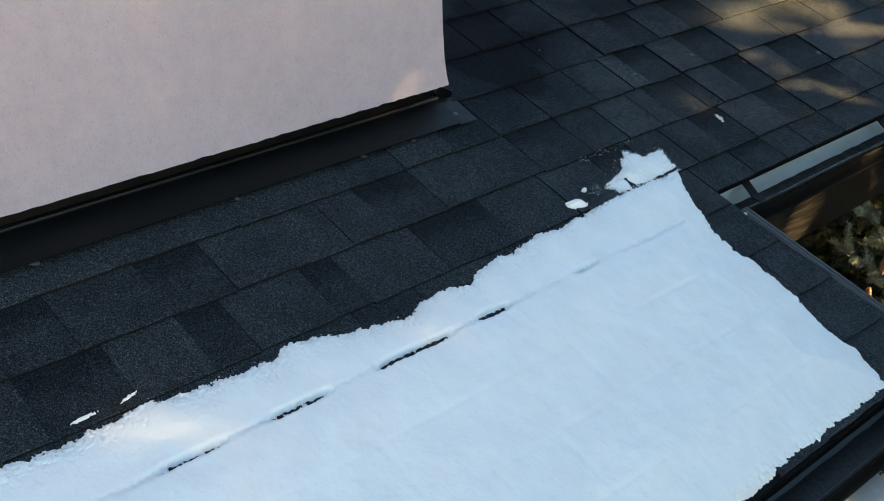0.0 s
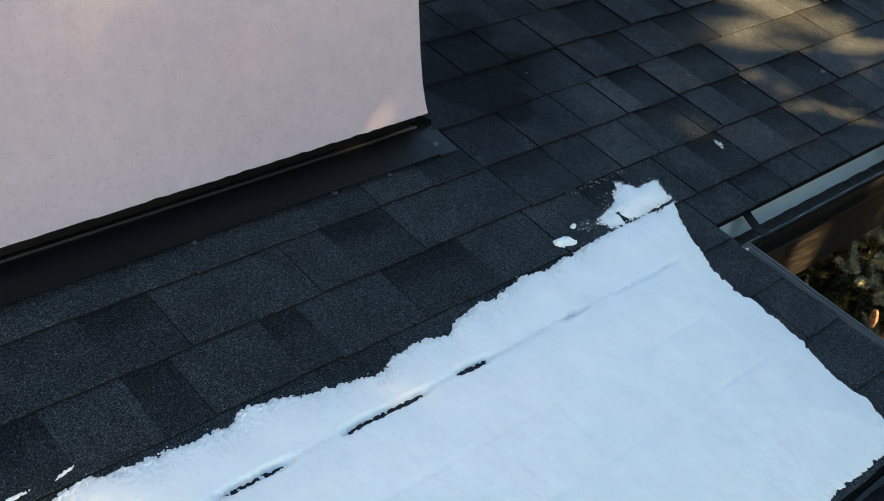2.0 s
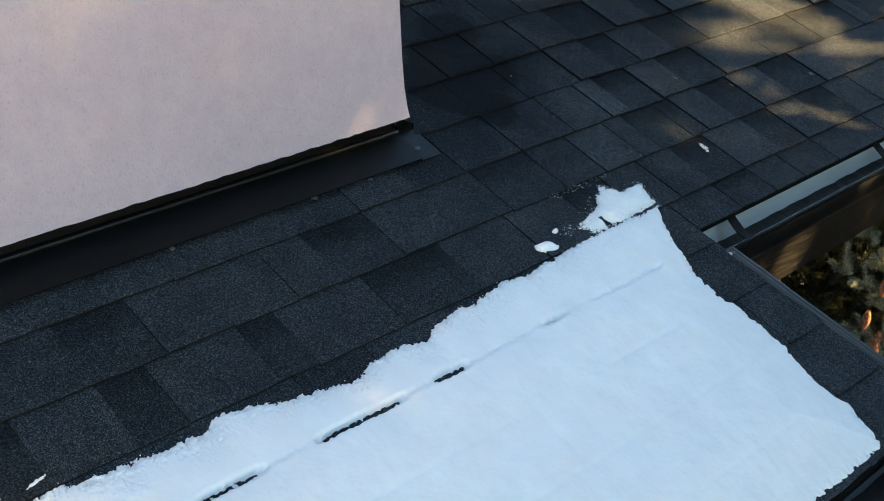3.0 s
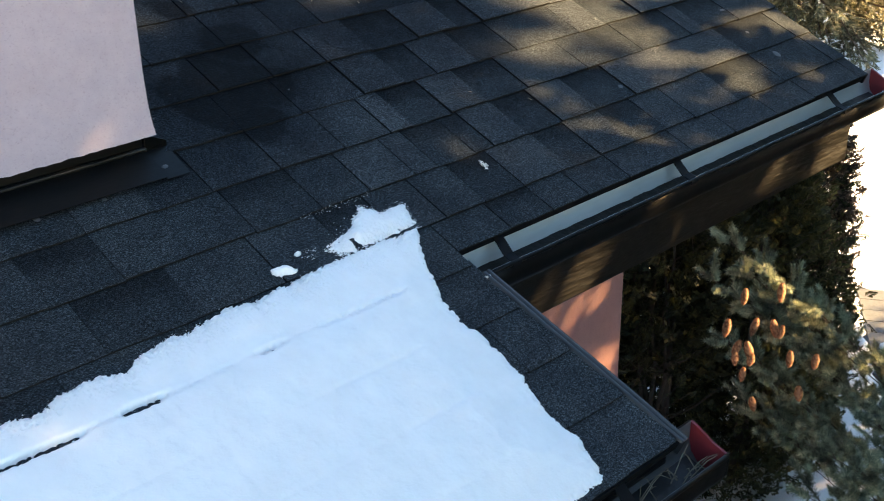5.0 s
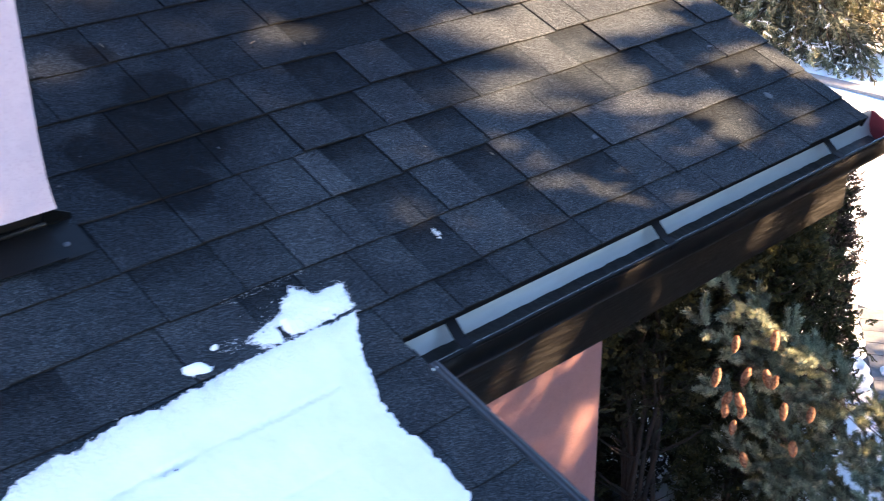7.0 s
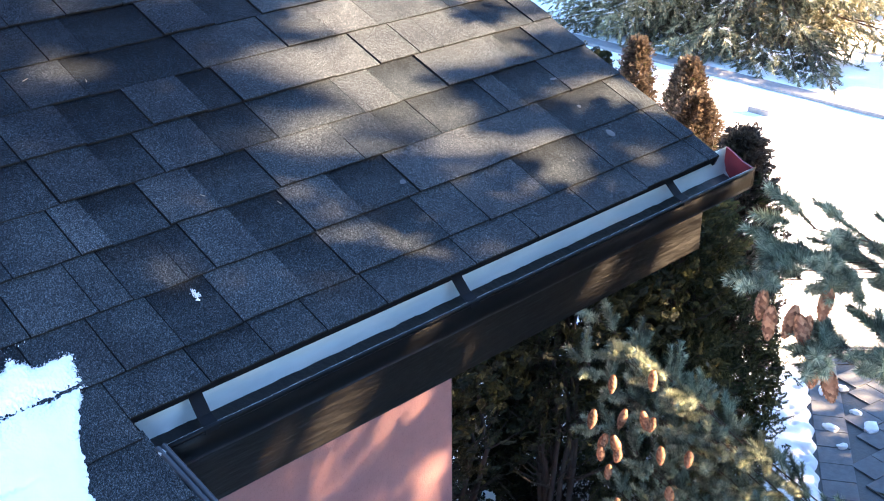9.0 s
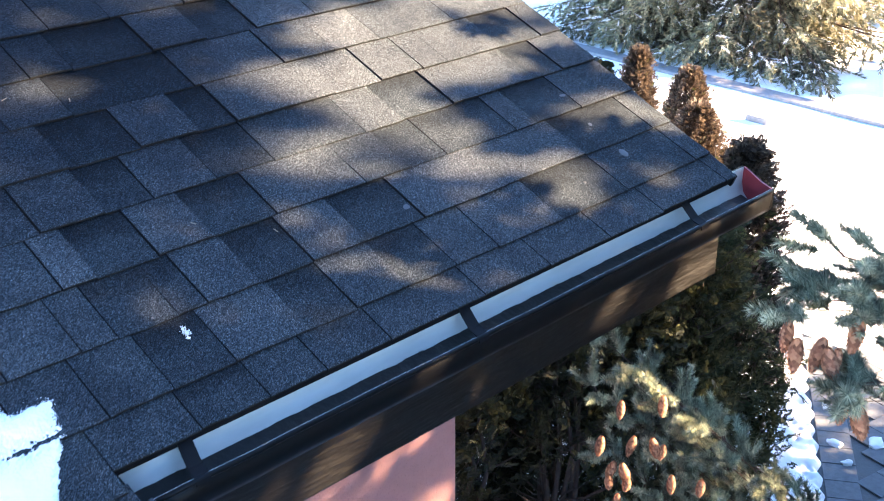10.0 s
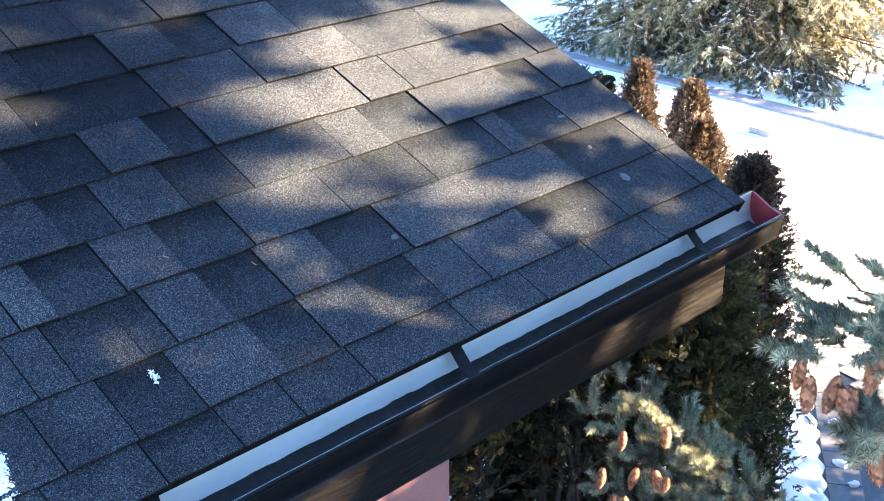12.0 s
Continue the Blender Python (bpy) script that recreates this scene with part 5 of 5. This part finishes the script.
bk = mesh_from("snow_bank", np.stack([bx, by, GROUND - 0.01 + hz], -1).reshape(-1, 3), np.stack([idx[:-1, :-1], idx[1:, :-1], idx[1:, 1:], idx[:-1, 1:]], -1).reshape(-1, 4), GROUND_SNOW, True)
tagged(bk, "bank of white snow along the path's scalloped edge", "snow", kind="stuff")

for k, (x, y) in enumerate(((-1.56, 6.27), (-1.38, 6.11), (-1.86, 6.70), (-1.53, 6.59), (-1.79, 6.82), (-1.36, 6.49))):
    bm = bmesh.new()
    bmesh.ops.create_icosphere(bm, subdivisions=3, radius=1.0)
    for q in bm.verts:
        q.co *= 1 + 0.45 * noise.noise(q.co * 1.6 + Vector((k * 3.1, 0, 0)))
    lump = obj("snow_lump", bm, GROUND_SNOW, True)
    size = (0.065, 0.045, 0.08, 0.05, 0.06, 0.085)[k]
    lump.matrix_world = Matrix.Translation((x, y, GROUND + 0.008)) @ pose(0, 0, 0, 0, 0, 57 * k) @ Matrix.Diagonal((size, size * 0.6, 0.025, 1))
    tagged(lump, "leftover lump of white snow on grey paving", "snow lump", "snow lumps on the paving")

# ---- shingles, tab by tab ----
JOINTS = {
    -1: (0.304, 0.438, 0.603, 0.874, 1.084, 1.30, 1.513, 1.795),
    0: (0.030, 0.160, 0.296, 0.466, 0.592, 0.732, 0.875, 1.010, 1.231, 1.482, 1.776),
    1: (0.062, 0.136, 0.263, 0.330, 0.453, 0.591, 0.732, 0.909, 1.182, 1.477, 1.762),
    2: (-0.228, -0.040, 0.105, 0.176, 0.314, 0.442, 0.605, 0.856, 0.987, 1.116, 1.364, 1.440, 1.621),
    3: (-0.230, -0.055, 0.141, 0.280, 0.394, 0.551, 0.706, 0.975, 1.100, 1.272, 1.548, 1.577, 1.701),
    4: (-0.20, -0.04, 0.130, 0.285, 0.453, 0.602, 0.704, 0.998, 1.150, 1.294, 1.383, 1.594, 1.76),
    5: (-0.30, -0.08, 0.100, 0.230, 0.377, 0.538, 0.686, 0.948, 1.110, 1.266, 1.542, 1.75),
    6: (-0.26, -0.10, 0.060, 0.210, 0.354, 0.458, 0.667, 0.820, 0.969, 1.16, 1.40, 1.62),
    7: (-0.30, -0.12, 0.140, 0.330, 0.480, 0.639, 0.85, 1.05, 1.28, 1.50, 1.70),
}
NEAR_JOINTS = {
    0: (-1.727, -1.562, -1.412, -1.319, -1.132, -1.048, -0.84, -0.63, -0.43, -0.25, -0.11),
    1: (-1.76, -1.594, -1.411, -1.271, -1.132, -0.984, -0.879, -0.717, -0.56, -0.40, -0.22, -0.08),
    2: (-1.62, -1.45, -1.300, -1.167, -1.02, -0.879, -0.72, -0.56, -0.413),
}
# faint joints have no open slit
TIGHT = (0.438, 0.466, 0.732, 0.263, 0.453, 0.176, 0.442, 0.987, 1.440, 0.280, 1.100, 1.577, 0.602, 0.538, -1.411, -1.271)


def tab_mesh(seed):
    """One tab, 1 wide: thick at its butt, running under the course above, with a worn butt edge."""
    r = random.Random(seed)
    bm = bmesh.new()
    n = 5
    top, butt = 0.003, 0.0102
    rows = []
    for i in range(n + 1):
        x = i / n
        d = r.uniform(-0.0012, 0.0012)
        rows.append([bm.verts.new(p) for p in ((x, d + 0.005, 0.0005), (x, d + 0.0008, 0.0042), (x, d + 0.0004, butt - 0.0012), (x, d + 0.003, butt), (x, COURSE + 0.02, top), (x, COURSE + 0.02, 0.0005))])
    for a, b in zip(rows, rows[1:]):
        for k in range(6):
            bm.faces.new((a[k], b[k], b[(k + 1) % 6], a[(k + 1) % 6])).material_index = (1, 2, 0, 0, 0, 1)[k]
    bm.faces.new(rows[0]).material_index = 1
    bm.faces.new(rows[-1][::-1]).material_index = 1
    bmesh.ops.recalc_face_normals(bm, faces=bm.faces[:])
    me = bpy.data.meshes.new("shingle")
    bm.to_mesh(me)
    bm.free()
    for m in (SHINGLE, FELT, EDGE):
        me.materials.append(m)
    return me


TABS = [tab_mesh(s) for s in range(8)]
r = random.Random(33)


# recessed dark tabs and pale tabs, course by course: a place along the eave in each
RECESSED = {-1: (0.22,), 0: (0.24, 0.53, 0.82, 1.24, -1.36, -1.62, -1.09, -0.73, -0.18),
            1: (0.24, 0.3, 0.51, 0.81, 1.49, 1.61, -1.33, -1.65, -0.8, -0.32), 2: (0.25, 0.51, 1.05, 1.27, 1.55, -0.5, -0.8), 3: (0.3, 0.63, 1.2, 1.65), 4: (0.37, 0.66, 1.63), 5: (0.47, 0.61), 6: (0.59, 0.9)}
PALE_TABS = {0: (0.4, 1.05), 1: (0.33, 1.0), 2: (0.16, 0.46, 1.15, 1.34, 1.38), 3: (0.46, 0.7, 1.62), 4: (0.45, 0.54, 0.9, 1.12), 5: (0.79, 0.93, 1.2), 6: (0.75, 1.05)}


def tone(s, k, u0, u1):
    """A tab's own tone: red is how pale its granules are, green how strong its dark strip is. Tabs by the wall are
    painted darker for its shade.
    """
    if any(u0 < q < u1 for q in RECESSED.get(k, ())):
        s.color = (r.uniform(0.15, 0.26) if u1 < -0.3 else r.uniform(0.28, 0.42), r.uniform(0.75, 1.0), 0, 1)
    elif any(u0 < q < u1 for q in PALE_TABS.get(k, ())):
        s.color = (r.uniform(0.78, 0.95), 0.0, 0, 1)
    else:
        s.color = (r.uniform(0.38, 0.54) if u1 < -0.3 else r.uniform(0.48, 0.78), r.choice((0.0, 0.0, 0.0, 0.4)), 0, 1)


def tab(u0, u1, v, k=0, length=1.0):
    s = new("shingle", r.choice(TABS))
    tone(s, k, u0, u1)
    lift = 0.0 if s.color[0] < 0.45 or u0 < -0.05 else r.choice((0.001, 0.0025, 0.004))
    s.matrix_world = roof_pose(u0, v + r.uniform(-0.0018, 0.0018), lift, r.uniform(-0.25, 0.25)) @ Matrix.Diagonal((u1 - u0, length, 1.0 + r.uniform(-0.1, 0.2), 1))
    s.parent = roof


def course(k, left, right, cuts):
    """One course from left to right; cuts that are not given are drawn by chance."""
    v = FIRST + (COURSE if k < 0 else 0.1487) * k
    cuts = sorted(c for c in cuts if left + 0.03 < c < right - 0.02)
    marks = [left]
    goal = cuts + [right]
    for c in goal:
        while c - marks[-1] > 0.33:
            marks.append(marks[-1] + r.uniform(0.12, 0.22))
        marks.append(c)
    for a, b in zip(marks, marks[1:]):
        tight = b < -0.45 or k < 0 or any(abs(b - q) < 1e-6 for q in TIGHT)
        tab(a, b - (0.0006 if tight else 0.0026), v, k)


for k in range(-5, 0):
    v = FIRST + COURSE * k
    course(k, -2.6 if k == -1 else -0.62, -0.0215 if k == -1 else rake_u(v + 0.07) - 0.006, (-0.30 + 0.05 * (k % 3), -0.155 + 0.03 * (k % 2)))
for a, b in zip((-0.021, 0.155, *JOINTS[-1]), (0.155, *JOINTS[-1], FAR)):
    s = new("shingle", r.choice(TABS))
    tone(s, -1, a, b)
    s.matrix_world = roof_pose(a, -0.004 + r.uniform(-0.002, 0.002), 0.0, r.uniform(-0.3, 0.3)) @ Matrix.Diagonal((b - a - 0.003, 0.7, 1.0, 1))
    s.parent = roof
for k in range(0, 3):
    course(k, -2.4, FAR, NEAR_JOINTS[k] + JOINTS[k])
course(3, -0.46, FAR, JOINTS[3])
for k in range(4, 13):
    course(k, -0.47, FAR, JOINTS.get(k, ()))
